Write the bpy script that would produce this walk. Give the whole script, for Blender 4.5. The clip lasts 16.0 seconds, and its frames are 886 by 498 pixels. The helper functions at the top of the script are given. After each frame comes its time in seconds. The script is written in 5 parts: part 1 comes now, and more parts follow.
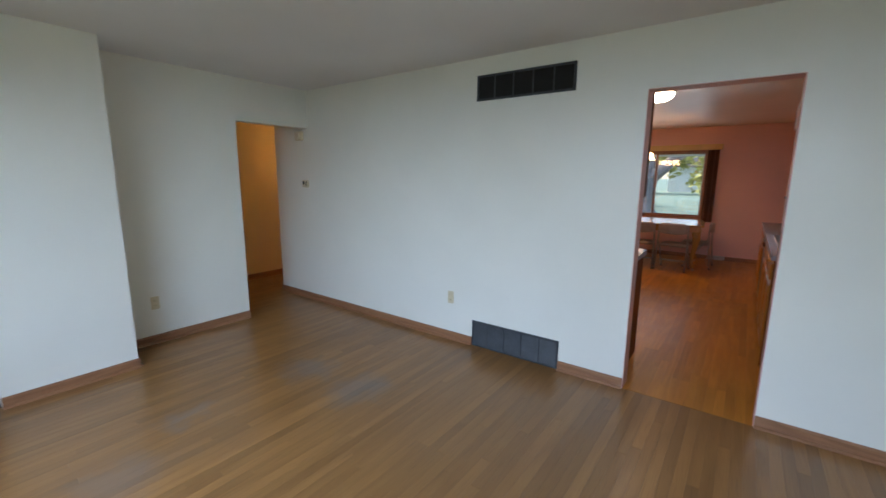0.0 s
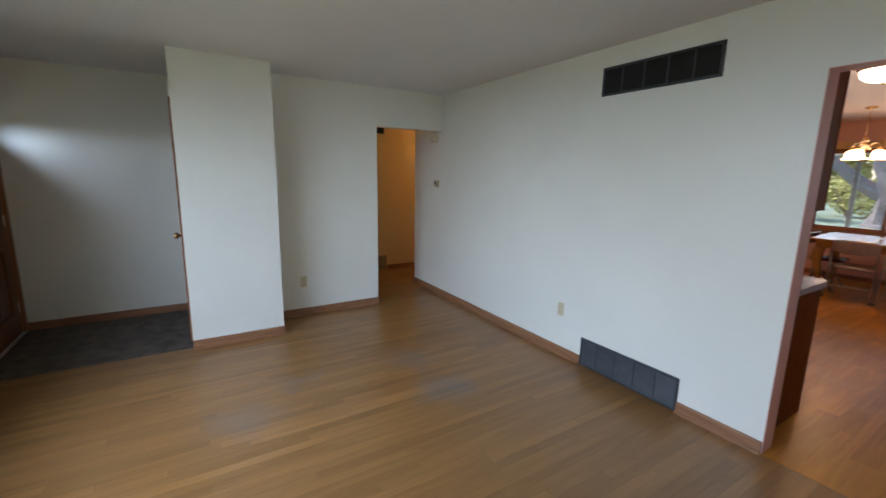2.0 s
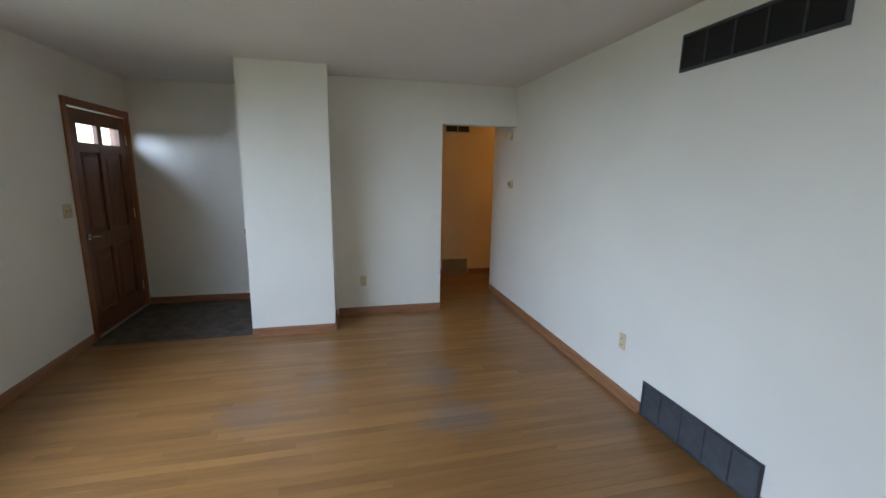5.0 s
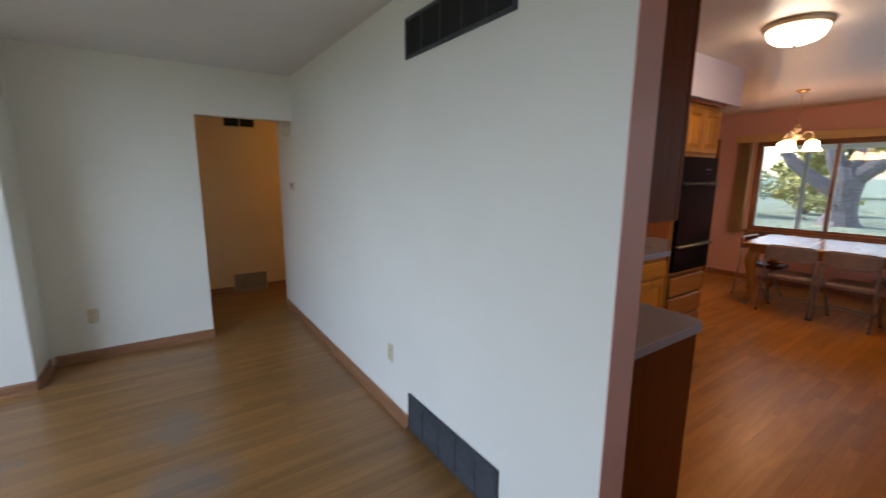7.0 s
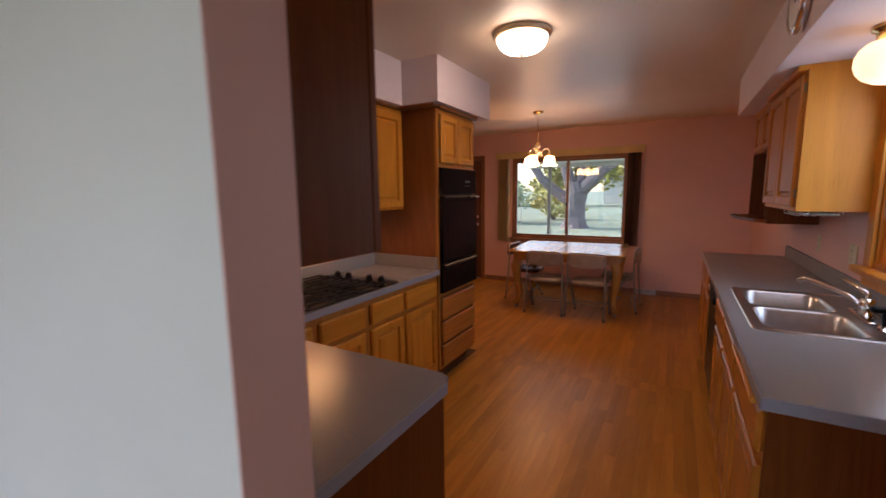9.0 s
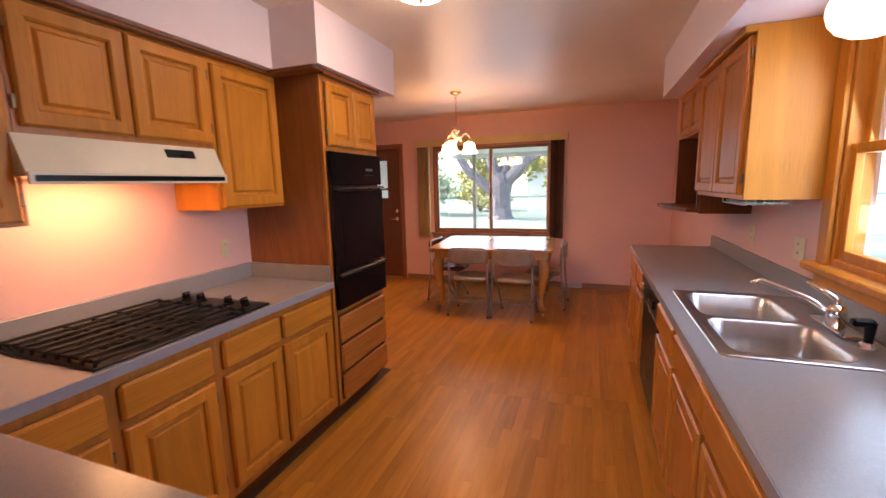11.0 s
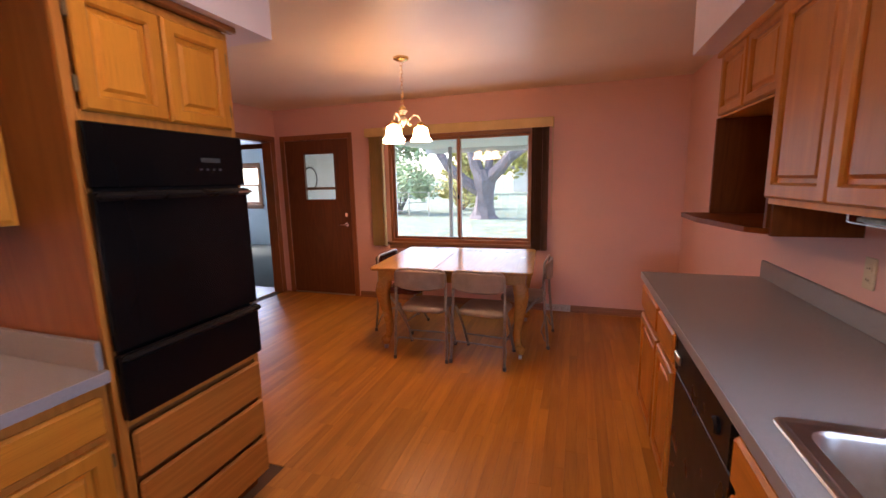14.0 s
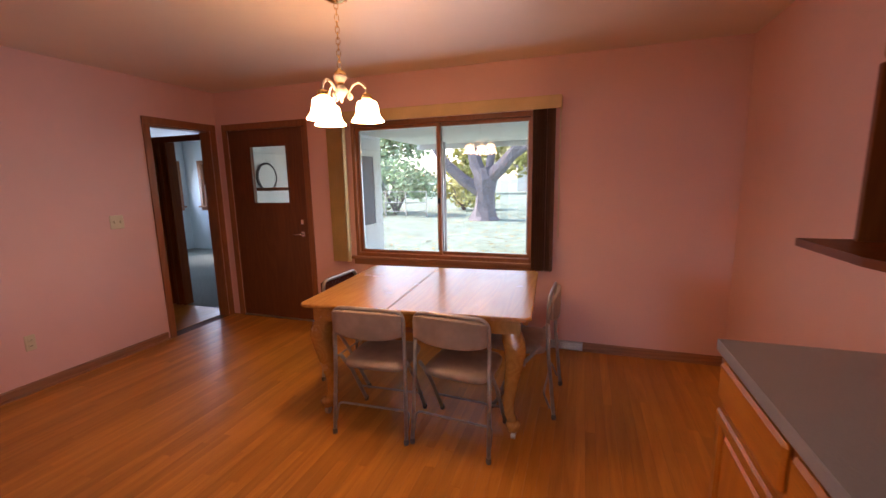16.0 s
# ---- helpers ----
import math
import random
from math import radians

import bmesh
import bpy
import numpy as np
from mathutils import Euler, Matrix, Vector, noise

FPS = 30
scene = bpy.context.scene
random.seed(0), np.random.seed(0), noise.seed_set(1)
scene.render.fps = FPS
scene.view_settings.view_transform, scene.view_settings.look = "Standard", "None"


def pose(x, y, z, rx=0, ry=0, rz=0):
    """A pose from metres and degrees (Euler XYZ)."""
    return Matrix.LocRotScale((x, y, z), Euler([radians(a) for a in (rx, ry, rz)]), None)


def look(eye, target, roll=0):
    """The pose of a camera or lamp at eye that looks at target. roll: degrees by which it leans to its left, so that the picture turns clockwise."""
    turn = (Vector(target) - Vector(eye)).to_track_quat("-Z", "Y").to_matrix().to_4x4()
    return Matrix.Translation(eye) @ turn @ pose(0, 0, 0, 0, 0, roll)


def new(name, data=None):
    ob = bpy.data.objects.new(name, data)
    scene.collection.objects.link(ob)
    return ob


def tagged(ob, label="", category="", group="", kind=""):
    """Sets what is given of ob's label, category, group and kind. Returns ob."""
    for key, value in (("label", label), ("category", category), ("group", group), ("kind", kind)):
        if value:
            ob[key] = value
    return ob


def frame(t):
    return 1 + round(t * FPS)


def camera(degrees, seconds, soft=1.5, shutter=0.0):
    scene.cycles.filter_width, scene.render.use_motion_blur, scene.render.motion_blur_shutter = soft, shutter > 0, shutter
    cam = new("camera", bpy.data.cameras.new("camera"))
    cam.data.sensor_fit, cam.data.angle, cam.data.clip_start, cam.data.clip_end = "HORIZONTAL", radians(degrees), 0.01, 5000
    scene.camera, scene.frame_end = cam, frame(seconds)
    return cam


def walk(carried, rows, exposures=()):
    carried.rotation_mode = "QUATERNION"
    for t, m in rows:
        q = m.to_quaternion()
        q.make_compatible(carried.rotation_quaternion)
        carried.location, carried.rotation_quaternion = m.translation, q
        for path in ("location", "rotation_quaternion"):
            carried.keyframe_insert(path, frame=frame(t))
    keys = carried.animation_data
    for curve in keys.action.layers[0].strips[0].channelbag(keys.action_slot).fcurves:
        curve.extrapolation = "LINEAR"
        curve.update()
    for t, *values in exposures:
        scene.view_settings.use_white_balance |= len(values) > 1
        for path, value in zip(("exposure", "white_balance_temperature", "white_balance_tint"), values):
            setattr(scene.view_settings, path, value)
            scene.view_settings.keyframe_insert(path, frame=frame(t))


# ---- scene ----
cam = camera(94.4, 16.0, shutter=0.5)
PATH = [
    (0, (0.323, 0.534, 1.5), (-0.844, 2.121, 1.152), 0.5),
    (0.5, (0.417, 0.631, 1.539), (-0.908, 2.081, 1.167), 0.7),
    (1, (0.45, 0.697, 1.537), (-0.991, 2.033, 1.168), 0.8),
    (1.5, (0.48, 0.779, 1.514), (-1.075, 1.987, 1.162), 1.0),
    (2, (0.557, 0.882, 1.532), (-1.117, 1.915, 1.169), 1.1),
    (2.5, (0.564, 0.969, 1.527), (-1.196, 1.848, 1.163), 1.2),
    (3, (0.499, 1.075, 1.529), (-1.311, 1.842, 1.163), 1.3),
    (5.5, (0.537, 1.861, 1.547), (-1.377, 2.303, 1.173), 0.9),
    (6, (0.531, 2.05, 1.512), (-1.347, 2.64, 1.158), 1.1),
    (6.5, (0.498, 2.227, 1.52), (-1.257, 3.113, 1.155), 0.8),
    (7, (0.444, 2.412, 1.517), (-1.183, 3.52, 1.165), 0.4),
    (7.5, (0.364, 2.593, 1.518), (-1.104, 3.912, 1.197), 0.2),
    (8, (0.282, 2.779, 1.547), (-0.987, 4.298, 1.264), -0.2),
    (8.5, (0.273, 2.977, 1.491), (-0.826, 4.627, 1.226), -0.5),
    (9, (0.286, 3.19, 1.495), (-0.692, 4.913, 1.224), -0.7),
    (9.5, (0.266, 3.339, 1.482), (-0.61, 5.118, 1.217), -0.9),
    (12, (0.167, 4.169, 1.478), (-0.466, 6.037, 1.146), -1.3),
    (12.5, (0.156, 4.362, 1.494), (-0.477, 6.23, 1.164), -1.2),
    (13, (0.132, 4.569, 1.499), (-0.486, 6.442, 1.164), -1.3),
    (13.5, (0.157, 4.789, 1.497), (-0.467, 6.661, 1.166), -1.3),
    (14, (0.14, 5.019, 1.486), (-0.477, 6.893, 1.158), -1.2),
    (14.5, (0.137, 5.283, 1.493), (-0.485, 7.156, 1.164), -1.2),
    (15, (0.138, 5.556, 1.488), (-0.484, 7.427, 1.155), -1.3),
    (15.5, (0.125, 5.85, 1.484), (-0.508, 7.718, 1.154), -1.2),
    (16, (0.055, 6.118, 1.484), (-0.581, 7.985, 1.151), -1.1),
]
walk(cam, [(t, look(eye, target, roll)) for t, eye, target, roll in PATH],
     exposures=((0.0, 1.75, 6400, 11), (2.5, 1.75, 6650, 13), (7.0, 1.75, 6600, 14), (8.5, 1.65, 6800, 18), (9.5, 2.1, 6950, 22), (12.0, 2.9, 6750, 22), (14.0, 2.6, 6700, 24), (16.0, 2.5, 6700, 25)))

# ---- light of the place ----
world = bpy.data.worlds.new("sky")
scene.world = world
world.use_nodes = True
wn = world.node_tree
sky = wn.nodes.new("ShaderNodeTexSky")
sky.sky_type, sky.sun_disc = "NISHITA", False
sky.sun_elevation, sky.sun_rotation = radians(42), radians(-85)
wn.links.new(sky.outputs[0], wn.nodes["Background"].inputs[0])
wn.nodes["Background"].inputs[1].default_value = 0.15
sun_data = bpy.data.lights.new("sun", "SUN")
sun_data.energy, sun_data.angle, sun_data.color = 2.2, radians(25), (1.0, 0.97, 0.94)
sun = new("sun", sun_data)
sun.matrix_world = look((-34, 8, 27), (0, 4, 0))


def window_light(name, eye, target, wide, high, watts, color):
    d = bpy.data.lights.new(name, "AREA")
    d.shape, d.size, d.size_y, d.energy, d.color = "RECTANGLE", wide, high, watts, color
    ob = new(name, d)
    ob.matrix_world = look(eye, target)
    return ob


DAY = (0.58, 0.77, 1.0)
window_light("daylight_living", (-0.6, -2.2, 2.85), (-3.3, 2.0, 1.2), 4.6, 2.0, 208, (0.57, 0.735, 1.0))
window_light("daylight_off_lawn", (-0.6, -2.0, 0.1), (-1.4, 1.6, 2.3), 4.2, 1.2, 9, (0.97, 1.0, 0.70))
window_light("daylight_dining", (-1.2, 9.80, 1.38), (-1.2, 5.0, 0.2), 1.6, 1.15, 2.3, DAY)
window_light("daylight_sink", (1.24, 5.5, 1.58), (-1.3, 5.4, 0.8), 0.85, 0.9, 3.4, DAY)
window_light("daylight_family", (-7.7, 13.38, 1.45), (-6.0, 10.0, 0.4), 0.7, 0.8, 6, DAY)
window_light("daylight_family_west", (-8.68, 12.67, 1.45), (-5.0, 11.5, 0.4), 0.7, 0.8, 4, DAY)
bulb_data = bpy.data.lights.new("chandelier_bulbs", "SPOT")
bulb_data.energy, bulb_data.shadow_soft_size, bulb_data.color = 3.5, 0.07, (1.0, 0.62, 0.31)
bulb_data.spot_size, bulb_data.spot_blend = radians(172), 0.35
bulbs = new("chandelier_bulbs", bulb_data)
bulbs.matrix_world = look((-1.205, 8.153, 1.785), (-1.204, 8.153, 0.0))

# ---- materials ----


def mix_of(nt, fac, a, b, mode="MIX"):
    m = nt.nodes.new("ShaderNodeMix")
    m.data_type, m.blend_type = "RGBA", mode
    for key, value in ((0, fac), (6, a), (7, b)):
        if hasattr(value, "links"):
            nt.links.new(value, m.inputs[key])
        else:
            m.inputs[key].default_value = (*value, 1) if key else value
    return m.outputs[2]


def noise_of(nt, coords, scale, detail=4, stretch=None):
    n = nt.nodes.new("ShaderNodeTexNoise")
    n.inputs["Scale"].default_value, n.inputs["Detail"].default_value = scale, detail
    if stretch:
        mp = nt.nodes.new("ShaderNodeMapping")
        mp.inputs["Scale"].default_value = stretch
        nt.links.new(coords, mp.inputs[0])
        coords = mp.outputs[0]
    nt.links.new(coords, n.inputs["Vector"])
    return n.outputs[0]


def ramp_of(nt, value, lo, hi):
    r = nt.nodes.new("ShaderNodeMapRange")
    r.inputs[1].default_value, r.inputs[2].default_value = lo, hi
    nt.links.new(value, r.inputs[0])
    return r.outputs[0]


def bump_of(nt, bsdf, height, strength, distance):
    b = nt.nodes.new("ShaderNodeBump")
    b.inputs["Strength"].default_value, b.inputs["Distance"].default_value = strength, distance
    nt.links.new(height, b.inputs["Height"])
    nt.links.new(b.outputs[0], bsdf.inputs["Normal"])


def base_mat(name, color, rough, metal=0.0):
    m = bpy.data.materials.new(name)
    m.use_nodes = True
    b = m.node_tree.nodes["Principled BSDF"]
    b.inputs["Base Color"].default_value = (*color, 1)
    b.inputs["Roughness"].default_value, b.inputs["Metallic"].default_value = rough, metal
    return m, m.node_tree, b


def place_of(nt):
    return nt.nodes.new("ShaderNodeNewGeometry").outputs["Position"]


def plain(name, color, rough=0.5, metal=0.0, vary=0.06, scale=6.0, grain=0.0, grain_scale=300.0):
    """Paint, plastic, stone or metal with soft blotches and a fine grain."""
    m, nt, b = base_mat(name, color, rough, metal)
    p = place_of(nt)
    dark = tuple(c * (1 - vary * 1.6) for c in color)
    light = tuple(min(1, c * (1 + vary)) for c in color)
    f = ramp_of(nt, noise_of(nt, p, scale, 5), 0.35, 0.65)
    c = mix_of(nt, f, dark, light)
    nt.links.new(c, b.inputs["Base Color"])
    rr = nt.nodes.new("ShaderNodeMapRange")
    rr.inputs[3].default_value, rr.inputs[4].default_value = max(0.02, rough - 0.06), min(1, rough + 0.08)
    nt.links.new(noise_of(nt, p, scale * 7, 3), rr.inputs[0])
    nt.links.new(rr.outputs[0], b.inputs["Roughness"])
    if grain:
        bump_of(nt, b, noise_of(nt, p, grain_scale, 3), grain, 0.002)
    return m


def wood(name, dark, light, axis="z", rough=0.35, by_piece=False, wear=0.0, coat=0.0, scuffs=(), tones=(0.76, 1.14), bands=11.0):
    """Oak with pores and cathedral grain along an axis; by_piece shifts tone and grain from piece to piece."""
    m, nt, b = base_mat(name, light, rough)
    p = place_of(nt)
    shade = None
    if by_piece:
        info, geo = nt.nodes.new("ShaderNodeObjectInfo"), nt.nodes.new("ShaderNodeNewGeometry")
        add = nt.nodes.new("ShaderNodeMath")
        add.operation = "ADD"
        nt.links.new(info.outputs["Random"], add.inputs[0])
        nt.links.new(geo.outputs["Random Per Island"], add.inputs[1])
        wrap = nt.nodes.new("ShaderNodeMath")
        wrap.operation = "FRACT"
        nt.links.new(add.outputs[0], wrap.inputs[0])
        shade = wrap.outputs[0]
        shift = nt.nodes.new("ShaderNodeVectorMath")
        shift.operation = "MULTIPLY_ADD"
        nt.links.new(shade, shift.inputs[0])
        shift.inputs[1].default_value = (37, 53, 71)
        nt.links.new(p, shift.inputs[2])
        p = shift.outputs[0]
    k = {"x": (0.10, 1, 1), "y": (1, 0.10, 1), "z": (1, 1, 0.10)}[axis]
    broad = noise_of(nt, p, 6, 1, k)
    wave = nt.nodes.new("ShaderNodeMath")
    wave.operation = "MULTIPLY"
    wave.inputs[1].default_value = bands
    nt.links.new(broad, wave.inputs[0])
    rings = nt.nodes.new("ShaderNodeMath")
    rings.operation = "PINGPONG"
    rings.inputs[1].default_value = 0.5
    nt.links.new(wave.outputs[0], rings.inputs[0])
    pores = noise_of(nt, p, 240, 2, {"x": (0.03, 1, 1), "y": (1, 0.03, 1), "z": (1, 1, 0.03)}[axis])
    c = mix_of(nt, ramp_of(nt, rings.outputs[0], -0.45, 0.5), dark, light)
    c = mix_of(nt, ramp_of(nt, pores, 0.52, 1.05), c, tuple(v * 0.7 for v in dark))
    if shade is not None:
        tone = nt.nodes.new("ShaderNodeMapRange")
        tone.inputs[3].default_value, tone.inputs[4].default_value = tones
        nt.links.new(shade, tone.inputs[0])
        grey = nt.nodes.new("ShaderNodeCombineColor")
        for n in range(3):
            nt.links.new(tone.outputs[0], grey.inputs[n])
        c = mix_of(nt, 1.0, c, grey.outputs[0], "MULTIPLY")
    if wear:
        g = place_of(nt)
        worn = ramp_of(nt, noise_of(nt, g, 1.1, 5), 0.56, 0.72)
        scaled = nt.nodes.new("ShaderNodeMath")
        scaled.operation = "MULTIPLY"
        scaled.inputs[1].default_value = wear
        nt.links.new(worn, scaled.inputs[0])
        c = mix_of(nt, scaled.outputs[0], c, (0.17, 0.135, 0.11))
    for x, y, rx, ry, depth in scuffs:
        warp = nt.nodes.new("ShaderNodeVectorMath")
        warp.operation = "MULTIPLY_ADD"
        n = nt.nodes.new("ShaderNodeTexNoise")
        n.inputs["Scale"].default_value = 7.0
        nt.links.new(n.outputs["Color"], warp.inputs[0])
        warp.inputs[1].default_value = (0.35, 0.35, 0)
        g = place_of(nt)
        nt.links.new(g, n.inputs["Vector"])
        nt.links.new(g, warp.inputs[2])
        off = nt.nodes.new("ShaderNodeVectorMath")
        off.operation = "SUBTRACT"
        off.inputs[1].default_value = (x + 0.17, y + 0.17, 0)
        nt.links.new(warp.outputs[0], off.inputs[0])
        div = nt.nodes.new("ShaderNodeVectorMath")
        div.operation = "DIVIDE"
        div.inputs[1].default_value = (rx, ry, 1)
        nt.links.new(off.outputs[0], div.inputs[0])
        far = nt.nodes.new("ShaderNodeVectorMath")
        far.operation = "LENGTH"
        nt.links.new(div.outputs[0], far.inputs[0])
        spot = nt.nodes.new("ShaderNodeMapRange")
        spot.inputs[1].default_value, spot.inputs[2].default_value = 0.3, 1.1
        spot.inputs[3].default_value, spot.inputs[4].default_value = depth, 0.0
        nt.links.new(far.outputs["Value"], spot.inputs[0])
        c = mix_of(nt, spot.outputs[0], c, (0.15, 0.14, 0.135))
    nt.links.new(c, b.inputs["Base Color"])
    rr = nt.nodes.new("ShaderNodeMapRange")
    rr.inputs[3].default_value, rr.inputs[4].default_value = rough - 0.07, rough + 0.12
    nt.links.new(noise_of(nt, place_of(nt), 5, 5), rr.inputs[0])
    nt.links.new(rr.outputs[0], b.inputs["Roughness"])
    b.inputs["Coat Weight"].default_value = coat
    b.inputs["Coat Roughness"].default_value = 0.22
    bump_of(nt, b, pores, 0.25, 0.0006)
    return m


def glowing(name, color, strength):
    m, nt, b = base_mat(name, (0.9, 0.88, 0.84), 0.25)
    b.inputs["Emission Color"].default_value = (*color, 1)
    b.inputs["Emission Strength"].default_value = strength
    return m


def glass_mat(name, tint=(0.98, 0.99, 1.0), gloss=0.09):
    m = bpy.data.materials.new(name)
    m.use_nodes = True
    nt = m.node_tree
    nt.nodes.clear()
    out, mx = nt.nodes.new("ShaderNodeOutputMaterial"), nt.nodes.new("ShaderNodeMixShader")
    tr, gl = nt.nodes.new("ShaderNodeBsdfTransparent"), nt.nodes.new("ShaderNodeBsdfGlossy")
    tr.inputs[0].default_value, gl.inputs["Roughness"].default_value = (*tint, 1), 0.01
    mx.inputs[0].default_value = gloss
    nt.links.new(tr.outputs[0], mx.inputs[1])
    nt.links.new(gl.outputs[0], mx.inputs[2])
    nt.links.new(mx.outputs[0], out.inputs[0])
    return m


WHITE = plain("white_wall_paint", (0.845, 0.83, 0.74), 0.33, vary=0.015, scale=1.6, grain=0.12, grain_scale=90)
PINK = plain("pink_wall_paint", (0.765, 0.47, 0.405), 0.5, vary=0.02, scale=1.6, grain=0.12, grain_scale=90)
CREAM = plain("cream_hall_paint", (0.78, 0.62, 0.36), 0.5, vary=0.02, scale=1.6, grain=0.12, grain_scale=90)
BLUEWALL = plain("pale_blue_paint", (0.62, 0.70, 0.72), 0.6, vary=0.03, scale=1.5)
CEIL_L = plain("living_ceiling_paint", (0.74, 0.72, 0.70), 0.75, vary=0.02, scale=1.2, grain=0.2, grain_scale=120)
CEIL_K = plain("kitchen_ceiling_paint", (0.79, 0.68, 0.55), 0.40, vary=0.02, scale=1.2, grain=0.2, grain_scale=60)
FLOOR_L = wood("oak_floor_living", (0.20, 0.091, 0.028), (0.31, 0.151, 0.048), "y", 0.31, True, 0.08, 0.15, tones=(0.80, 1.12), bands=4.0, scuffs=((-2.31, 2.36, 0.28, 0.22, 0.5), (-1.77, 2.38, 0.22, 0.3, 0.55), (-2.37, 1.46, 0.12, 0.2, 0.5), (-2.03, 1.07, 0.2, 0.3, 0.35)))
FLOOR_K = wood("oak_floor_kitchen", (0.40, 0.146, 0.019), (0.56, 0.236, 0.034), "y", 0.33, True, 0.10, 0.06, tones=(0.80, 1.11), bands=6.0)
FLOOR_K.node_tree.nodes["Principled BSDF"].inputs["Specular IOR Level"].default_value = 0.32
JOINT = plain("floor_joint", (0.12, 0.06, 0.025), 0.8)
OAK_Z = wood("honey_oak_upright", (0.46, 0.160, 0.016), (0.64, 0.255, 0.030), "z", 0.42, True, coat=0.0, tones=(0.85, 1.08), bands=5.0)
OAK_Y = wood("honey_oak_along", (0.46, 0.160, 0.016), (0.64, 0.255, 0.030), "y", 0.42, True, coat=0.0, tones=(0.85, 1.08), bands=5.0)
OAK_X = wood("honey_oak_across", (0.46, 0.160, 0.016), (0.64, 0.255, 0.030), "x", 0.42, True, coat=0.0, tones=(0.85, 1.08), bands=5.0)
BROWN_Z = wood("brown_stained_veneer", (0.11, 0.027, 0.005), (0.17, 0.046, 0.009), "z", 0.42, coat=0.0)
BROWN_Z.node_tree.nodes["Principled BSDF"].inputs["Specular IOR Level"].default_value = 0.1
# redder, darker oak for the east fronts: their shade is in the colour
OAK_SHADED_Z = wood("shaded_red_oak_upright", (0.35, 0.114, 0.014), (0.50, 0.180, 0.023), "z", 0.36, True, tones=(0.85, 1.08), bands=5.0)
OAK_SHADED_Y = wood("shaded_red_oak_along", (0.35, 0.114, 0.014), (0.50, 0.180, 0.023), "y", 0.36, True, tones=(0.85, 1.08), bands=5.0)
for varnished in (OAK_Z, OAK_Y, OAK_X, OAK_SHADED_Z, OAK_SHADED_Y):
    varnished.node_tree.nodes["Principled BSDF"].inputs["Specular IOR Level"].default_value = 0.27
OAK_D = wood("deep_oak", (0.30, 0.095, 0.014), (0.48, 0.175, 0.032), "y", 0.38)
OAK_F = wood("deep_oak_frame", (0.32, 0.105, 0.015), (0.52, 0.20, 0.034), "z", 0.38)
BROWN_T = wood("red_brown_oak_veneer", (0.18, 0.058, 0.013), (0.27, 0.092, 0.022), "z", 0.4, coat=0.05)
DARK_Z = wood("dark_door_wood", (0.11, 0.034, 0.011), (0.17, 0.058, 0.018), "z", 0.4, coat=0.08)
TRIM_X = wood("trim_wood_x", (0.21, 0.09, 0.042), (0.33, 0.155, 0.075), "x", 0.4, coat=0.15)
TRIM_Y = wood("trim_wood_y", (0.21, 0.09, 0.042), (0.33, 0.155, 0.075), "y", 0.4, coat=0.15)
TRIM_Z = wood("trim_wood_z", (0.20, 0.068, 0.022), (0.32, 0.12, 0.042), "z", 0.4, coat=0.15)
TABLEWOOD = wood("table_oak", (0.35, 0.152, 0.032), (0.50, 0.245, 0.058), "y", 0.22, coat=0.25)
COUNTER = plain("grey_laminate", (0.27, 0.262, 0.268), 0.25, vary=0.03, scale=120)
# counter grey made lighter and bluer: daylight on the edge, put into its colour
DAYLIT_EDGE = plain("daylit_laminate_edge", (0.30, 0.30, 0.33), 0.3, vary=0.03, scale=120)
STEEL = plain("brushed_steel", (0.52, 0.51, 0.50), 0.3, 1.0, vary=0.05, scale=30)
CHROME = plain("chrome", (0.8, 0.8, 0.8), 0.07, 1.0, vary=0.01)
BRASS = plain("brass", (0.72, 0.50, 0.22), 0.25, 1.0, vary=0.05)
PEWTER = plain("aged_bronze_rim", (0.72, 0.60, 0.42), 0.3, 1.0, vary=0.08)
BLACK = plain("black_enamel", (0.008, 0.008, 0.009), 0.28, vary=0.02, scale=1.5)
BLACK.node_tree.nodes["Principled BSDF"].inputs["Specular IOR Level"].default_value = 0.12
BLACKGLASS = plain("black_oven_glass", (0.004, 0.004, 0.005), 0.14, vary=0.02, scale=1.0)
BLACKGLASS.node_tree.nodes["Principled BSDF"].inputs["Specular IOR Level"].default_value = 0.14
IRON = plain("cast_iron", (0.009, 0.009, 0.009), 0.6, vary=0.2, scale=60)
IRON.node_tree.nodes["Principled BSDF"].inputs["Specular IOR Level"].default_value = 0.2
ALMOND = plain("almond_enamel", (0.74, 0.67, 0.50), 0.35, vary=0.03)
HINGE = plain("bronze_hinge", (0.22, 0.16, 0.09), 0.4, 0.8, vary=0.1)
PLATE = plain("ivory_plastic", (0.68, 0.59, 0.38), 0.4, vary=0.03)
AGED = plain("aged_vent_enamel", (0.30, 0.25, 0.17), 0.5, vary=0.1)
SLOT = plain("dark_slot", (0.03, 0.03, 0.03), 0.7)
GRILLE = plain("dark_grille_paint", (0.042, 0.047, 0.054), 0.5, vary=0.15, scale=20)
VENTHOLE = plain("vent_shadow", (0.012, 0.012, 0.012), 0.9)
CARPET = plain("charcoal_entry_slate", (0.085, 0.068, 0.056), 0.5, vary=0.35, scale=9, grain=0.6, grain_scale=40)
GREENCARPET = plain("grey_green_carpet", (0.14, 0.16, 0.14), 0.95, vary=0.2, scale=40, grain=0.8, grain_scale=400)
TAN = plain("tan_vinyl", (0.66, 0.47, 0.20), 0.5, vary=0.05)
BROWNVANE = plain("brown_vinyl", (0.20, 0.095, 0.05), 0.45, vary=0.1)
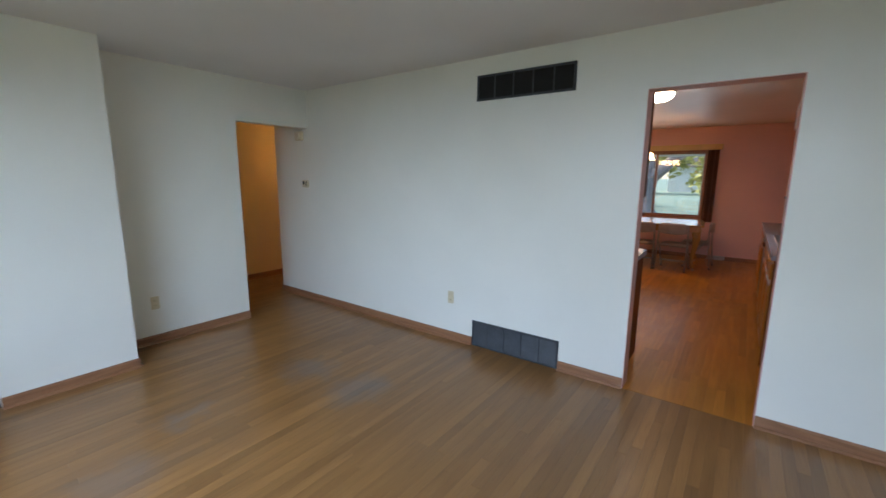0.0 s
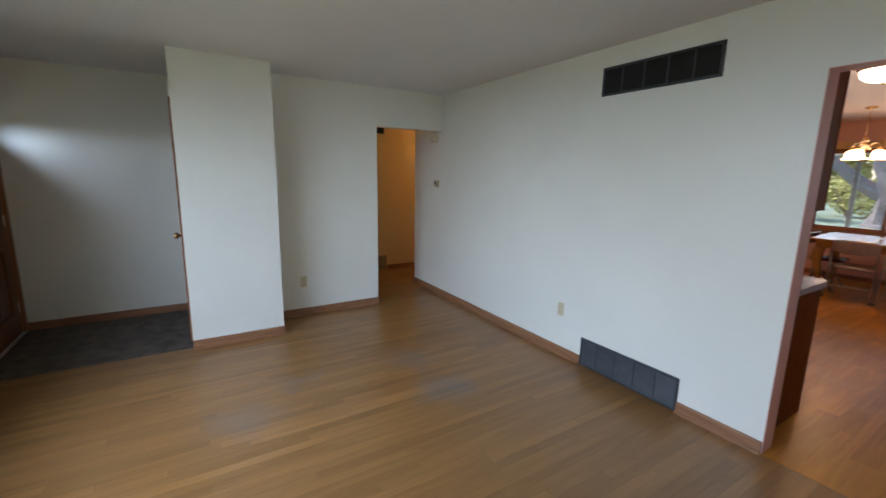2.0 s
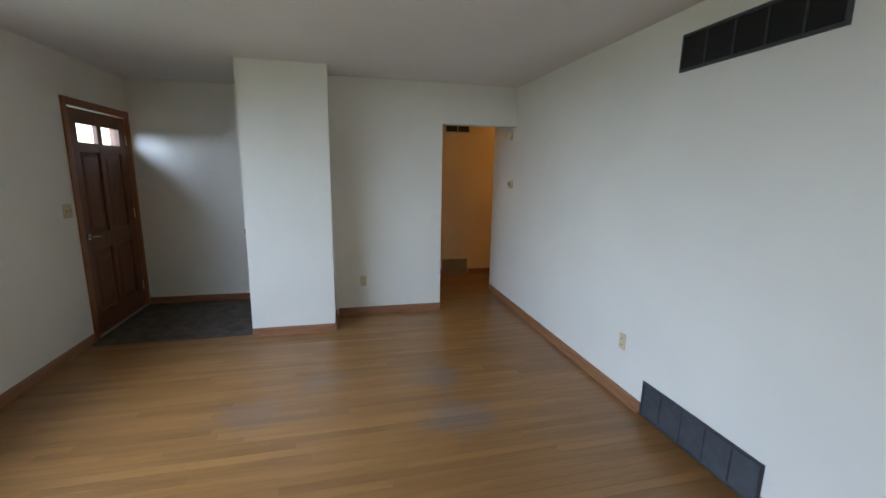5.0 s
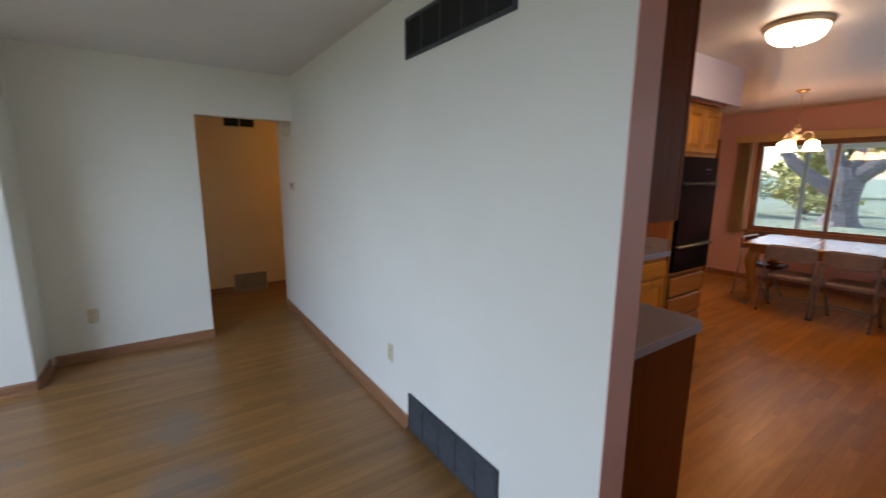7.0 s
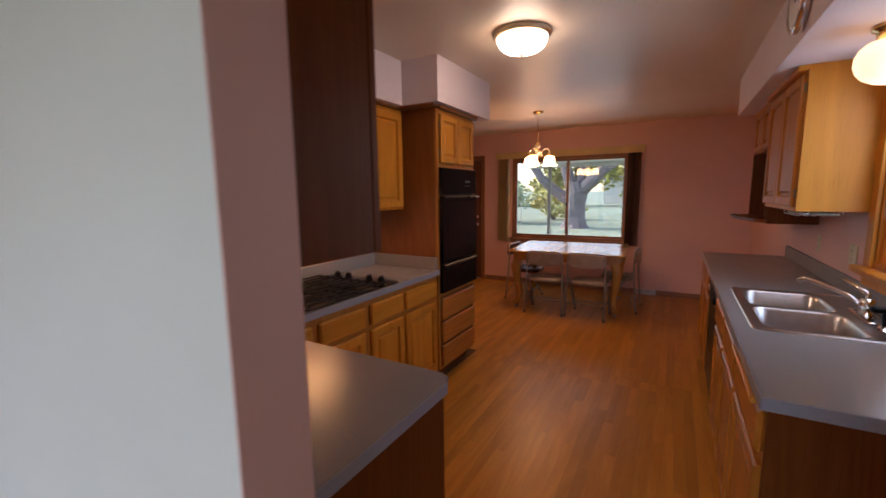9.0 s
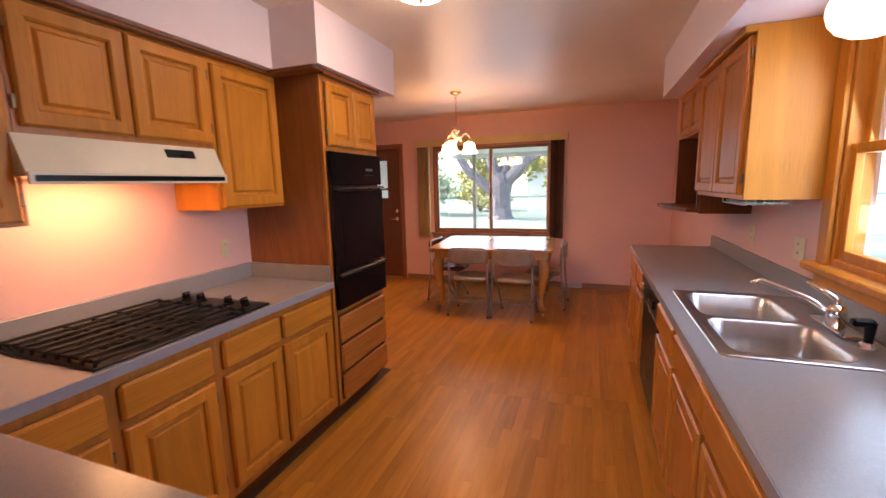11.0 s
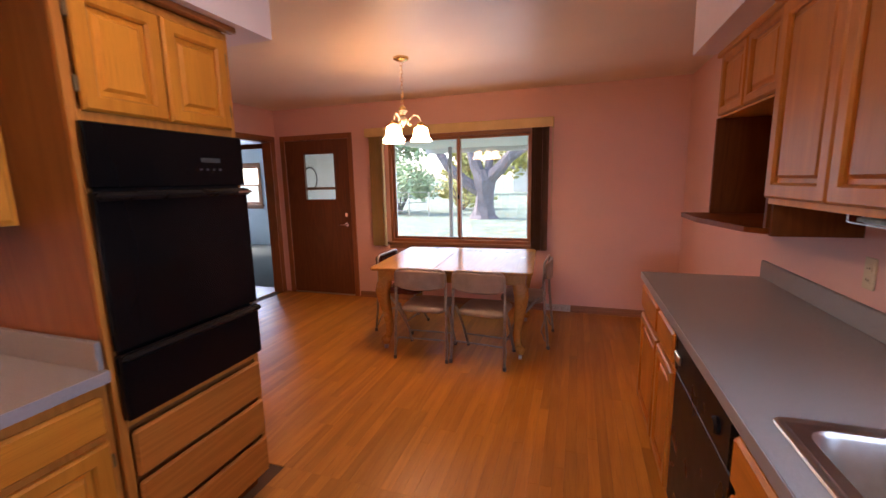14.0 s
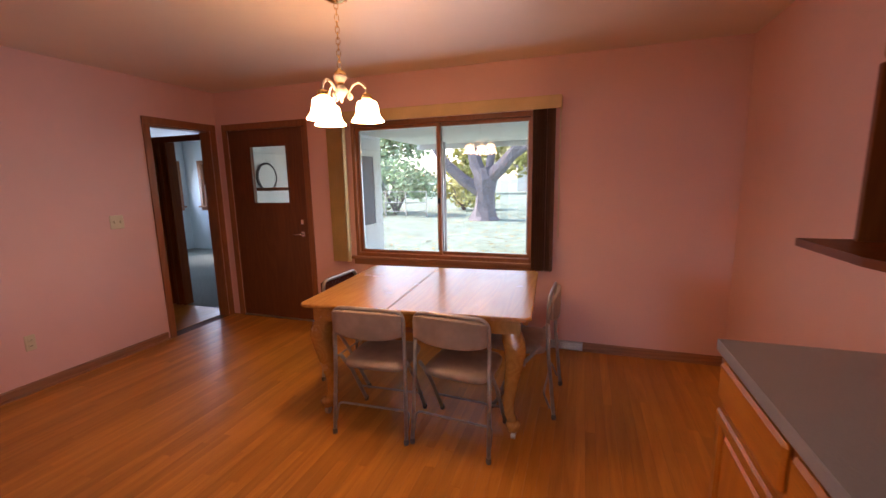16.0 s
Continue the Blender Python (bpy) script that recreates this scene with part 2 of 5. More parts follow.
CHAIRMETAL = plain("taupe_enamel_tube", (0.36, 0.32, 0.28), 0.3, 0.35, vary=0.1, scale=30)
CHAIRSEAT = plain("taupe_vinyl", (0.37, 0.28, 0.21), 0.36, vary=0.09, scale=14)
RUBBER = plain("grey_rubber", (0.16, 0.14, 0.12), 0.7, vary=0.1)
BROWNSEAT = plain("oxblood_vinyl", (0.14, 0.036, 0.025), 0.25, vary=0.2)
GLASS = glass_mat("window_glass")
SHADE = glowing("frosted_dome_glass", (1.0, 0.79, 0.60), 5.4)
GLOBE = glowing("opal_globe_glass", (1.0, 0.68, 0.38), 0.5)
BELL = glowing("opal_bell_glass", (1.0, 0.56, 0.27), 4.6)
BULB = glowing("hood_bulb", (1.0, 0.52, 0.22), 5.0)
HALLGLOW = glowing("hall_lamp_glass", (1.0, 0.60, 0.22), 9.0)
BRIGHT = plain("white_enamel_siding", (0.8, 0.8, 0.78), 0.5, vary=0.03)

# ---- builders ----
ORIGIN = {}


def link(name, bm, material, smooth=False):
    bmesh.ops.recalc_face_normals(bm, faces=bm.faces)
    me = bpy.data.meshes.new(name)
    if smooth:
        for f in bm.faces:
            f.smooth = True
    bm.to_mesh(me)
    bm.free()
    me.materials.append(material)
    return new(name, me)


def thing(name, base, label, category, group=""):
    """An Empty at the base of a thing; its parts are given in world places."""
    ob = new(name)
    ob.location = base
    ob.empty_display_size = 0.05
    ORIGIN[ob] = Vector(base)
    return tagged(ob, label, category, group)


def part(name, bm, material, parent, label="", smooth=False):
    root = ORIGIN[parent]
    bmesh.ops.translate(bm, verts=bm.verts, vec=-root)
    ob = link(name, bm, material, smooth)
    ob.parent = parent
    ORIGIN[ob] = root
    if label:
        tagged(ob, label)
    return ob


def struct(name, bm, material, label, category):
    return tagged(link(name, bm, material), label, category, "", "structure")


def single(name, bm, material, label, category, group="", smooth=False):
    return tagged(link(name, bm, material, smooth), label, category, group)


def B(*boxes, c=0.0):
    """A bmesh of boxes (x0, y0, z0, x1, y1, z1), with chamfered edges where c is given."""
    bm = bmesh.new()
    for b in boxes:
        add_box(bm, b, c)
    return bm


def add_box(bm, b, c=0.0, m=None):
    x0, y0, z0, x1, y1, z1 = (min(b[0], b[3]), min(b[1], b[4]), min(b[2], b[5]), max(b[0], b[3]), max(b[1], b[4]), max(b[2], b[5]))
    c = min(c, (x1 - x0) * 0.45, (y1 - y0) * 0.45, (z1 - z0) * 0.45)
    if c <= 0:
        v = [Vector(q) for q in ((x0, y0, z0), (x1, y0, z0), (x1, y1, z0), (x0, y1, z0), (x0, y0, z1), (x1, y0, z1), (x1, y1, z1), (x0, y1, z1))]
        v = [bm.verts.new(m @ q if m else q) for q in v]
        for f in ((0, 3, 2, 1), (4, 5, 6, 7), (0, 1, 5, 4), (1, 2, 6, 5), (2, 3, 7, 6), (3, 0, 4, 7)):
            bm.faces.new([v[i] for i in f])
        return
    pts = []
    for x, sx in ((x0, 1), (x1, -1)):
        for y, sy in ((y0, 1), (y1, -1)):
            for z, sz in ((z0, 1), (z1, -1)):
                pts += [(x, y + sy * c, z + sz * c), (x + sx * c, y, z + sz * c), (x + sx * c, y + sy * c, z)]
    hull(bm, [m @ Vector(p) if m else Vector(p) for p in pts])


def hull(bm, pts):
    v = [bm.verts.new(p) for p in pts]
    bmesh.ops.convex_hull(bm, input=v, use_existing_faces=False)


def lathe(bm, profile, m=None, seg=28, squash=(1, 1)):
    """Turns (radius, height) pairs about z."""
    rings = []
    for r, z in profile:
        ring = []
        for k in range(seg):
            a = 2 * math.pi * k / seg
            q = Vector((r * math.cos(a) * squash[0], r * math.sin(a) * squash[1], z))
            ring.append(bm.verts.new(m @ q if m else q))
        rings.append(ring)
    for a, b in zip(rings, rings[1:]):
        for k in range(seg):
            bm.faces.new((a[k], a[(k + 1) % seg], b[(k + 1) % seg], b[k]))
    for ring, r in ((rings[0], profile[0][0]), (rings[-1], profile[-1][0])):
        if r > 1e-5:
            bm.faces.new(ring)
    return bm


def tube(bm, pts, r, seg=10):
    """A round bar along points."""
    pts = [Vector(p) for p in pts]
    rings = []
    side = None
    for k, p in enumerate(pts):
        d = (pts[min(k + 1, len(pts) - 1)] - pts[max(k - 1, 0)]).normalized()
        if side is None:
            side = d.orthogonal().normalized()
        side = (side - d * side.dot(d)).normalized()
        up = d.cross(side)
        rings.append([bm.verts.new(p + r * (math.cos(2 * math.pi * j / seg) * side + math.sin(2 * math.pi * j / seg) * up)) for j in range(seg)])
    for a, b in zip(rings, rings[1:]):
        for j in range(seg):
            bm.faces.new((a[j], a[(j + 1) % seg], b[(j + 1) % seg], b[j]))
    bm.faces.new(rings[0])
    bm.faces.new(rings[-1])
    return bm


def rounded(pts, r, n=5):
    """Points of a path with its corners rounded."""
    pts = [Vector(p) for p in pts]
    out = [pts[0]]
    for a, b, c in zip(pts, pts[1:], pts[2:]):
        u, w = (a - b), (c - b)
        d = min(r, u.length * 0.45, w.length * 0.45)
        p, q = b + u.normalized() * d, b + w.normalized() * d
        for k in range(n + 1):
            s = k / n
            out.append(p * (1 - s) ** 2 + b * 2 * s * (1 - s) + q * s * s)
    return out + [pts[-1]]


def facing(way, x=0.0, y=0.0, z=0.0):
    """Maps (across, up, out) to the world for a face that looks along way."""
    across, out = {"+x": ((0, 1, 0), (1, 0, 0)), "-x": ((0, -1, 0), (-1, 0, 0)), "-y": ((1, 0, 0), (0, -1, 0)), "+y": ((-1, 0, 0), (0, 1, 0))}[way]
    m = Matrix((across, (0, 0, 1), out)).transposed().to_4x4()
    return Matrix.Translation((x, y, z)) @ m


def sheet(bm, m, u0, v0, u1, v1, w0, w1, inset):
    """A raised field with sloped sides on a face."""
    hull(bm, [m @ Vector(p) for p in ((u0, v0, w0), (u1, v0, w0), (u1, v1, w0), (u0, v1, w0),
                                       (u0 + inset, v0 + inset, w1), (u1 - inset, v0 + inset, w1), (u1 - inset, v1 - inset, w1), (u0 + inset, v1 - inset, w1))])


def ring_frame(bm, m, u0, v0, u1, v1, stile, w0, w1, c=0.004):
    """One closed rectangular frame with eased edges."""
    loops = []
    for inset, w in ((0, w0), (0, w1 - c), (c, w1), (stile - c, w1), (stile, w1 - c), (stile, w0)):
        loops.append([bm.verts.new(m @ Vector(p)) for p in ((u0 + inset, v0 + inset, w), (u1 - inset, v0 + inset, w), (u1 - inset, v1 - inset, w), (u0 + inset, v1 - inset, w))])
    for a, b in zip(loops, loops[1:] + loops[:1]):
        for j in range(4):
            bm.faces.new((a[j], a[(j + 1) % 4], b[(j + 1) % 4], b[j]))


def prism(bm, outline, z0, z1):
    """A slab with the given outline."""
    lo, hi = [bm.verts.new((x, y, z0)) for x, y in outline], [bm.verts.new((x, y, z1)) for x, y in outline]
    n = len(outline)
    for k in range(n):
        bm.faces.new((lo[k], lo[(k + 1) % n], hi[(k + 1) % n], hi[k]))
    bm.faces.new(lo)
    bm.faces.new(hi)
    return bm


def raised_door(parent, m, wide, high, upright, across, stile=0.058, hinge=0, name="door"):
    """A cabinet door of stiles, rails and a raised panel, standing on the face at m, with two hinges on one side."""
    bm = bmesh.new()
    ring_frame(bm, m, 0, 0, wide, high, stile, 0.0, 0.022, 0.008)
    door = part(name, bm, upright, parent)
    bm = bmesh.new()
    add_box(bm, (stile - 0.003, stile - 0.003, 0.0005, wide - stile + 0.003, high - stile + 0.003, 0.004), 0, m)
    sheet(bm, m, stile + 0.016, stile + 0.016, wide - stile - 0.016, high - stile - 0.016, 0.004, 0.015, 0.011)
    part("panel", bm, upright, door)
    if hinge:
        u = -0.006 if hinge < 0 else wide + 0.006
        for v in (0.075, high - 0.075):
            bm = bmesh.new()
            add_box(bm, (u - 0.007, v - 0.024, 0.0, u + 0.007, v + 0.024, 0.012), 0.003, m)
            part("hinge", bm, HINGE, door)
    return door


def drawer(parent, m, wide, high, material):
    bm = bmesh.new()
    add_box(bm, (0, 0, 0, wide, high, 0.024), 0.010, m)
    return part("drawer_front", bm, material, parent)


def wall_plate(name, m, label, slots=2, toggle=False, group=""):
    """A cover plate with two outlets or a switch."""
    base = m @ Vector((0, 0, 0))
    t = thing(name, base, label, "switch" if toggle else "outlet", group)
    bm = bmesh.new()
    wide = 0.032 if slots < 3 else 0.056
    add_box(bm, (-wide, -0.058, 0, wide, 0.058, 0.006), 0.003, m)
    part("plate", bm, PLATE, t)
    if toggle:
        for k in ([0] if slots < 3 else [-0.024, 0.024]):
            bm = bmesh.new()
            add_box(bm, (k - 0.005, -0.012, 0.006, k + 0.005, 0.012, 0.018), 0.002, m)
            part("toggle", bm, PLATE, t)
    else:
        for v in (-0.022, 0.022):
            bm = bmesh.new()
            add_box(bm, (-0.016, v - 0.014, 0.006, 0.016, v + 0.014, 0.009), 0.003, m)
            sock = part("socket", bm, PLATE, t)
            for u in (-0.006, 0.006):
                bm = bmesh.new()
                add_box(bm, (u - 0.0012, v - 0.006, 0.009, u + 0.0012, v + 0.004, 0.0096), 0, m)
                part("slot", bm, SLOT, sock)
    return t


def grille(name, m, wide, high, cells, label, material, louvres=14):
    """A wall register: frame, near-black sheet painting the duct's shade, thin louvres and dividers."""
    t = thing(name, m @ Vector((0, 0, 0)), label, "vent")
    bm = bmesh.new()
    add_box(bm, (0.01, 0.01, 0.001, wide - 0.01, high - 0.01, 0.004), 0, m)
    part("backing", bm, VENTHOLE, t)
    bm = bmesh.new()
    f = 0.016
    ring_frame(bm, m, 0, 0, wide, high, f, 0.0, 0.014, 0.003)
    part("frame", bm, material, t)
    for k in range(1, cells):
        bm = bmesh.new()
        u = wide * k / cells
        add_box(bm, (u - 0.005, f, 0.004, u + 0.005, high - f, 0.012), 0.001, m)
        part("divider", bm, material, t)
    for k in range(louvres):
        v = f + (high - 2 * f) * (k + 0.5) / louvres
        bm = bmesh.new()
        k2 = (high - 2 * f) / louvres * 0.42
        hull(bm, [m @ Vector(q) for u in (f, wide - f) for q in ((u, v - k2, 0.009), (u, v - k2 + 0.001, 0.0105), (u, v + k2 - 0.001, 0.005), (u, v + k2, 0.0065))])
        part("slat", bm, material, t)
    return t


# ---- walls, ceilings ----
H = 2.44
WL, WN, WN2, WS, WE = -3.83, 3.53, 3.66, -0.53, 2.4      # living room
KW, KE, KN, DW = -1.88, 1.15, 9.69, -3.73                 # kitchen and dining
ENTRY, HALLW = -4.61, -5.375

struct("wall_living_north", B((-4.497, WN, 0, -0.26, 3.595, H), (0.508, WN, 0, WE, 3.595, H), (-0.26, WN, 2.062, 0.508, 3.595, H)), WHITE, "white painted wall with doorway to the kitchen", "wall")
struct("wall_kitchen_south", B((-1.88, 3.595, 0, -0.26, WN2, H), (0.508, 3.595, 0, 1.28, WN2, H), (-0.26, 3.595, 2.062, 0.508, WN2, H)), PINK, "pink painted kitchen wall with doorway", "wall")
struct("doorway_lining", B((-0.26, 3.528, 0, -0.256, 3.662, 2.058), (0.504, 3.528, 0, 0.508, 3.662, 2.058), (-0.26, 3.528, 2.058, 0.508, 3.662, 2.062)), PINK, "pink painted plaster jamb of the kitchen doorway", "trim")
struct("wall_living_west", B((-3.95, 1.555, 0, WL, 2.70, H), (-3.95, 2.70, 2.03, WL, WN, H)), WHITE, "white wall with an uncased opening to the hall", "wall")
struct("wall_closet", B((-3.47, 0.81, 0, -3.39, 1.555, H), (-3.95, 1.475, 0, -3.47, 1.555, H), (-4.61, 0.81, 0, -4.45, 0.89, H), (-3.62, 0.81, 0, -3.47, 0.89, H), (-4.45, 0.81, 2.05, -3.62, 0.89, H)), WHITE, "white closet walls projecting into the room", "wall")
struct("wall_entry_west", B((-4.73, WS, 0, ENTRY, 1.6, H)), WHITE, "plain white wall of the entry", "wall")
struct("wall_living_south", B((-4.73, -0.67, 0, -4.55, WS, H), (-3.59, -0.67, 0, -2.25, WS, H), (1.15, -0.67, 0, WE, WS, H), (-2.25, -0.67, 0, 1.15, WS, 0.72), (-2.25, -0.67, 2.12, 1.15, WS, H), (-4.55, -0.67, 2.06, -3.59, WS, H)), WHITE, "white front wall with the entrance door and picture window", "wall")
struct("wall_living_east", B((WE, -0.67, 0, WE + 0.12, 3.66, H)), WHITE, "plain white wall", "wall")
struct("wall_hall_west", B((HALLW - 0.12, 2.4, 0, HALLW, 6.4, H)), CREAM, "cream painted hall wall", "wall")
struct("wall_hall_south", B((HALLW, 2.4, 0, -3.95, 2.52, H)), CREAM, "cream painted hall wall", "wall")
struct("wall_hall_east", B((-4.497, 3.595, 0, -4.40, 6.4, H)), CREAM, "cream painted hall wall", "wall")
struct("wall_hall_north", B((HALLW, 6.4, 0, -3.86, 6.5, H)), CREAM, "cream painted hall end wall", "wall")
struct("wall_hall_inner", B((-3.966, 2.52, 0, -3.952, 2.70, H)), CREAM, "cream painted back of the opening wall", "wall")
struct("ceiling_living", B((-4.73, -0.67, H, WE + 0.12, 3.595, H + 0.1)), CEIL_L, "flat grey-white painted ceiling", "ceiling")
struct("ceiling_hall", B((HALLW - 0.12, 3.595, H, -4.4, 6.5, H + 0.1), (HALLW - 0.12, 1.6, H, -4.73, 3.595, H + 0.1)), CREAM, "cream hall ceiling", "ceiling")

struct("wall_kitchen_west", B((-2.0, WN2, 0, KW, 6.50, H)), PINK, "pink painted kitchen wall behind the cooktop", "wall")
struct("wall_dining_south", B((-3.86, 6.50, 0, -1.88, 6.62, H)), PINK, "pink painted wall beside the oven cabinet", "wall")
struct("wall_dining_west", B((-3.86, 6.62, 0, DW, 8.94, H), (-3.86, 9.60, 0, DW, KN, H), (-3.86, 8.94, 2.04, DW, 9.60, H)), PINK, "pink painted wall with an open doorway", "wall")
struct("wall_kitchen_north", B((-2.63, KN, 0, -2.07, KN + 0.14, H), (-0.335, KN, 0, 1.28, KN + 0.14, H), (-2.07, KN, 0, -0.335, KN + 0.14, 0.75), (-2.07, KN, 2.03, -0.335, KN + 0.14, H), (-3.86, KN, 0, -3.58, KN + 0.14, H), (-3.58, KN, 2.04, -2.63, KN + 0.14, H)), PINK, "pink painted wall with picture window and back door", "wall")
struct("wall_kitchen_east", B((KE, WN2, 0, KE + 0.13, 5.06, H), (KE, 5.98, 0, KE + 0.13, KN, H), (KE, 5.06, 0, KE + 0.13, 5.98, 1.10), (KE, 5.06, 2.06, KE + 0.13, 5.98, H)), PINK, "pink painted wall with the sink window", "wall")
struct("ceiling_kitchen", B((-3.86, 3.595, H, 1.28, KN + 0.14, H + 0.1)), CEIL_K, "satin cream kitchen ceiling", "ceiling")
PALEPINK = plain("pale_pink_paint", (0.78, 0.68, 0.70), 0.5, vary=0.02, scale=1.6, grain=0.12, grain_scale=90)
struct("soffit_west", B((KW, WN2, 2.13, -1.50, 5.757, H), (KW, 5.757, 2.13, -1.20, 6.675, H), (-1.50, WN2, 2.13, -0.30, 4.02, H)), PALEPINK, "pale pink boxed soffit above the cabinets", "soffit")
struct("soffit_east", B((0.715, WN2, 2.13, KE, 7.724, H)), PALEPINK, "pale pink boxed soffit above the sink", "soffit")

# sub-floors that carry the boards
struct("subfloor_living", B((-3.42, WS, -0.08, WE, WN, -0.004), (HALLW, 2.40, -0.08, -3.42, WN, -0.004), (-3.95, 1.555, -0.08, -3.42, 2.40, -0.004), (HALLW, WN, -0.08, -4.4, 6.5, -0.004)), JOINT, "dark joints between oak boards", "floor")
struct("subfloor_kitchen", B((-1.9, 3.53, -0.08, 1.28, 6.5, -0.004), (DW - 0.13, 6.5, -0.08, 1.28, KN, -0.004)), JOINT, "dark joints between oak boards", "floor")
struct("entry_floor", B((-4.73, WS, -0.08, -3.425, 0.81, 0.002)), CARPET, "charcoal slate-like floor of the entry", "floor")

# ---- trim, doors and windows ----


def board(bm, way, a0, a1, at, high=0.074, thick=0.014):
    """A run of baseboard with a quarter-round shoe, on a wall that looks along way."""
    m = facing(way, at if way[1] == "x" else 0, at if way[1] == "y" else 0)
    s = 1 if way in ("+x", "-y") else -1
    u0, u1 = sorted((s * a0, s * a1))
    hull(bm, [m @ Vector(p) for u in (u0, u1) for p in ((u, 0.0, 0.0005), (u, 0.0, thick), (u, high - 0.012, thick), (u, high, 0.005), (u, high, 0.0005))])
    hull(bm, [m @ Vector(p) for u in (u0, u1) for p in ((u, 0.0, thick), (u, 0.0, thick + 0.014), (u, 0.008, thick + 0.013), (u, 0.014, thick + 0.008), (u, 0.017, thick))])


def baseboard(way, a0, a1, at, label="stained oak baseboard with quarter-round shoe"):
    bm = bmesh.new()
    board(bm, way, a0, a1, at)
    return struct("baseboard", bm, TRIM_X if way[1] == "y" else TRIM_Y, label, "baseboard")


for run in (("-y", -4.497, -1.545, WN), ("-y", -0.742, -0.26, WN), ("-y", 0.508, WE, WN), ("+x", 1.585, 2.70, WL), ("+x", 0.81, 1.555, -3.39), ("+y", -3.80, -3.39, 1.555),
            ("+x", WS, 0.81, ENTRY), ("+y", -3.52, WE, WS), ("-x", WS, WN, WE), ("+x", 2.52, 3.08, HALLW), ("+x", 3.49, 6.4, HALLW), ("-x", 3.60, 6.4, -4.497),
            ("-y", -2.55, KE, KN), ("+x", 6.62, 8.86, DW), ("-x", 7.72, KN, KE), ("+y", -3.73, -1.9, 6.62), ("-x", 3.66, 4.55, KE)):
    baseboard(*run)


def casing(name, m, wide, high, label, w=0.062, d=0.018, left=True, right=True):
    bm = bmesh.new()
    if left:
        add_box(bm, (-w, 0, 0.0005, 0, high, d), 0.004, m)
    if right:
        add_box(bm, (wide, 0, 0.0005, wide + w, high, d), 0.004, m)
    add_box(bm, (-w if left else 0, high, 0.0005, wide + (w if right else 0), high + w, d + 0.001), 0.004, m)
    return struct(name, bm, TRIM_Z, label, "trim")


def lever(parent, m, u, v, out, label, turn=1):
    bm = bmesh.new()
    tube(bm, [m @ Vector((u, v, out)), m @ Vector((u, v, out + 0.012))], 0.027, 16)
    plate = part("rosette", bm, CHROME, parent)
    bm = bmesh.new()
    tube(bm, [m @ Vector(p) for p in rounded([(u, v, out + 0.01), (u, v, out + 0.05), (u + turn * 0.10, v - 0.006, out + 0.05)], 0.02)], 0.008)
    part("handle", bm, CHROME, parent, label, True)


# entrance door in the front wall (seen from inside)
m = facing("+y", -3.61, WS - 0.045, 0)
casing("door_casing_entrance", facing("+y", -3.60, WS, 0), 0.945, 2.03, "dark stained oak casing of the entrance door", w=0.065)
front = thing("door_1", (-4.07, WS - 0.03, 0), "closed dark oak panel door with two small glass lights", "door")
front["kind"] = "structure"
W, D = 0.92, 0.04
bm = bmesh.new()
cols, rows_ = ((0.115, 0.425), (0.495, 0.805)), ((0.22, 0.78), (0.93, 1.66), (1.74, 1.90))
xs = [0, 0.115, 0.425, 0.495, 0.805, W]
for u0, u1 in ((0, 0.115), (0.425, 0.495), (0.805, W)):
    add_box(bm, (u0, 0.012, 0, u1, 2.02, D), 0.003, m)
for u0, u1 in cols:
    for v0, v1 in ((0.012, 0.22), (0.78, 0.93), (1.66, 1.74), (1.90, 2.02)):
        add_box(bm, (u0, v0, 0.001, u1, v1, D - 0.001), 0.002, m)
part("leaf", bm, DARK_Z, front)
for u0, u1 in cols:
    for v0, v1 in rows_[:2]:
        bm = bmesh.new()
        add_box(bm, (u0 - 0.004, v0 - 0.004, 0.008, u1 + 0.004, v1 + 0.004, 0.018), 0, m)
        sheet(bm, m, u0 + 0.012, v0 + 0.012, u1 - 0.012, v1 - 0.012, 0.018, 0.034, 0.04)
        part("panel", bm, DARK_Z, front)
    bm = bmesh.new()
    add_box(bm, (u0 - 0.004, 1.736, 0.018, u1 + 0.004, 1.904, 0.022), 0, m)
    part("pane", bm, GLASS, front, "clear glass light").visible_shadow = False
for v in (0.25, 1.05, 1.8):
    bm = bmesh.new()
    tube(bm, [m @ Vector((W + 0.004, v - 0.05, D)), m @ Vector((W + 0.004, v + 0.05, D))], 0.008)
    part("hinge", bm, PEWTER, front)
lever(front, m, 0.06, 0.92, D, "worn brass-toned lever handle")
struct("door_threshold", B((-4.55, WS - 0.10, 0.0, -3.59, WS + 0.02, 0.016), c=0.004), STEEL, "grey metal door threshold", "trim")
struct("door_jamb_entrance", B((-3.61, -0.67, 0, -3.5905, WS, 2.058), (-4.5495, -0.67, 0, -4.53, WS, 2.058), (-4.53, -0.67, 2.032, -3.61, WS, 2.058)), TRIM_Z, "stained oak door jamb", "trim")

# closet door in the side of the closet, shut
closet = thing("door_2", (-4.03, 0.83, 0), "closed flush brown closet door", "door")
closet["kind"] = "structure"
part("leaf", B((-4.44, 0.806, 0.012, -3.63, 0.842, 2.045), c=0.003), DARK_Z, closet)
for v in (0.25, 1.8):
    bm = bmesh.new()
    tube(bm, [(-3.622, 0.803, v - 0.04), (-3.622, 0.803, v + 0.04)], 0.007)
    part("hinge", bm, PEWTER, closet)
bm = bmesh.new()
lathe(bm, [(0.012, 0), (0.012, 0.03), (0.026, 0.04), (0.03, 0.055), (0.022, 0.068), (0, 0.07)], facing("-y", -3.69, 0.806, 0.95), 16)
part("knob", bm, BRASS, closet, "small brass knob", True)
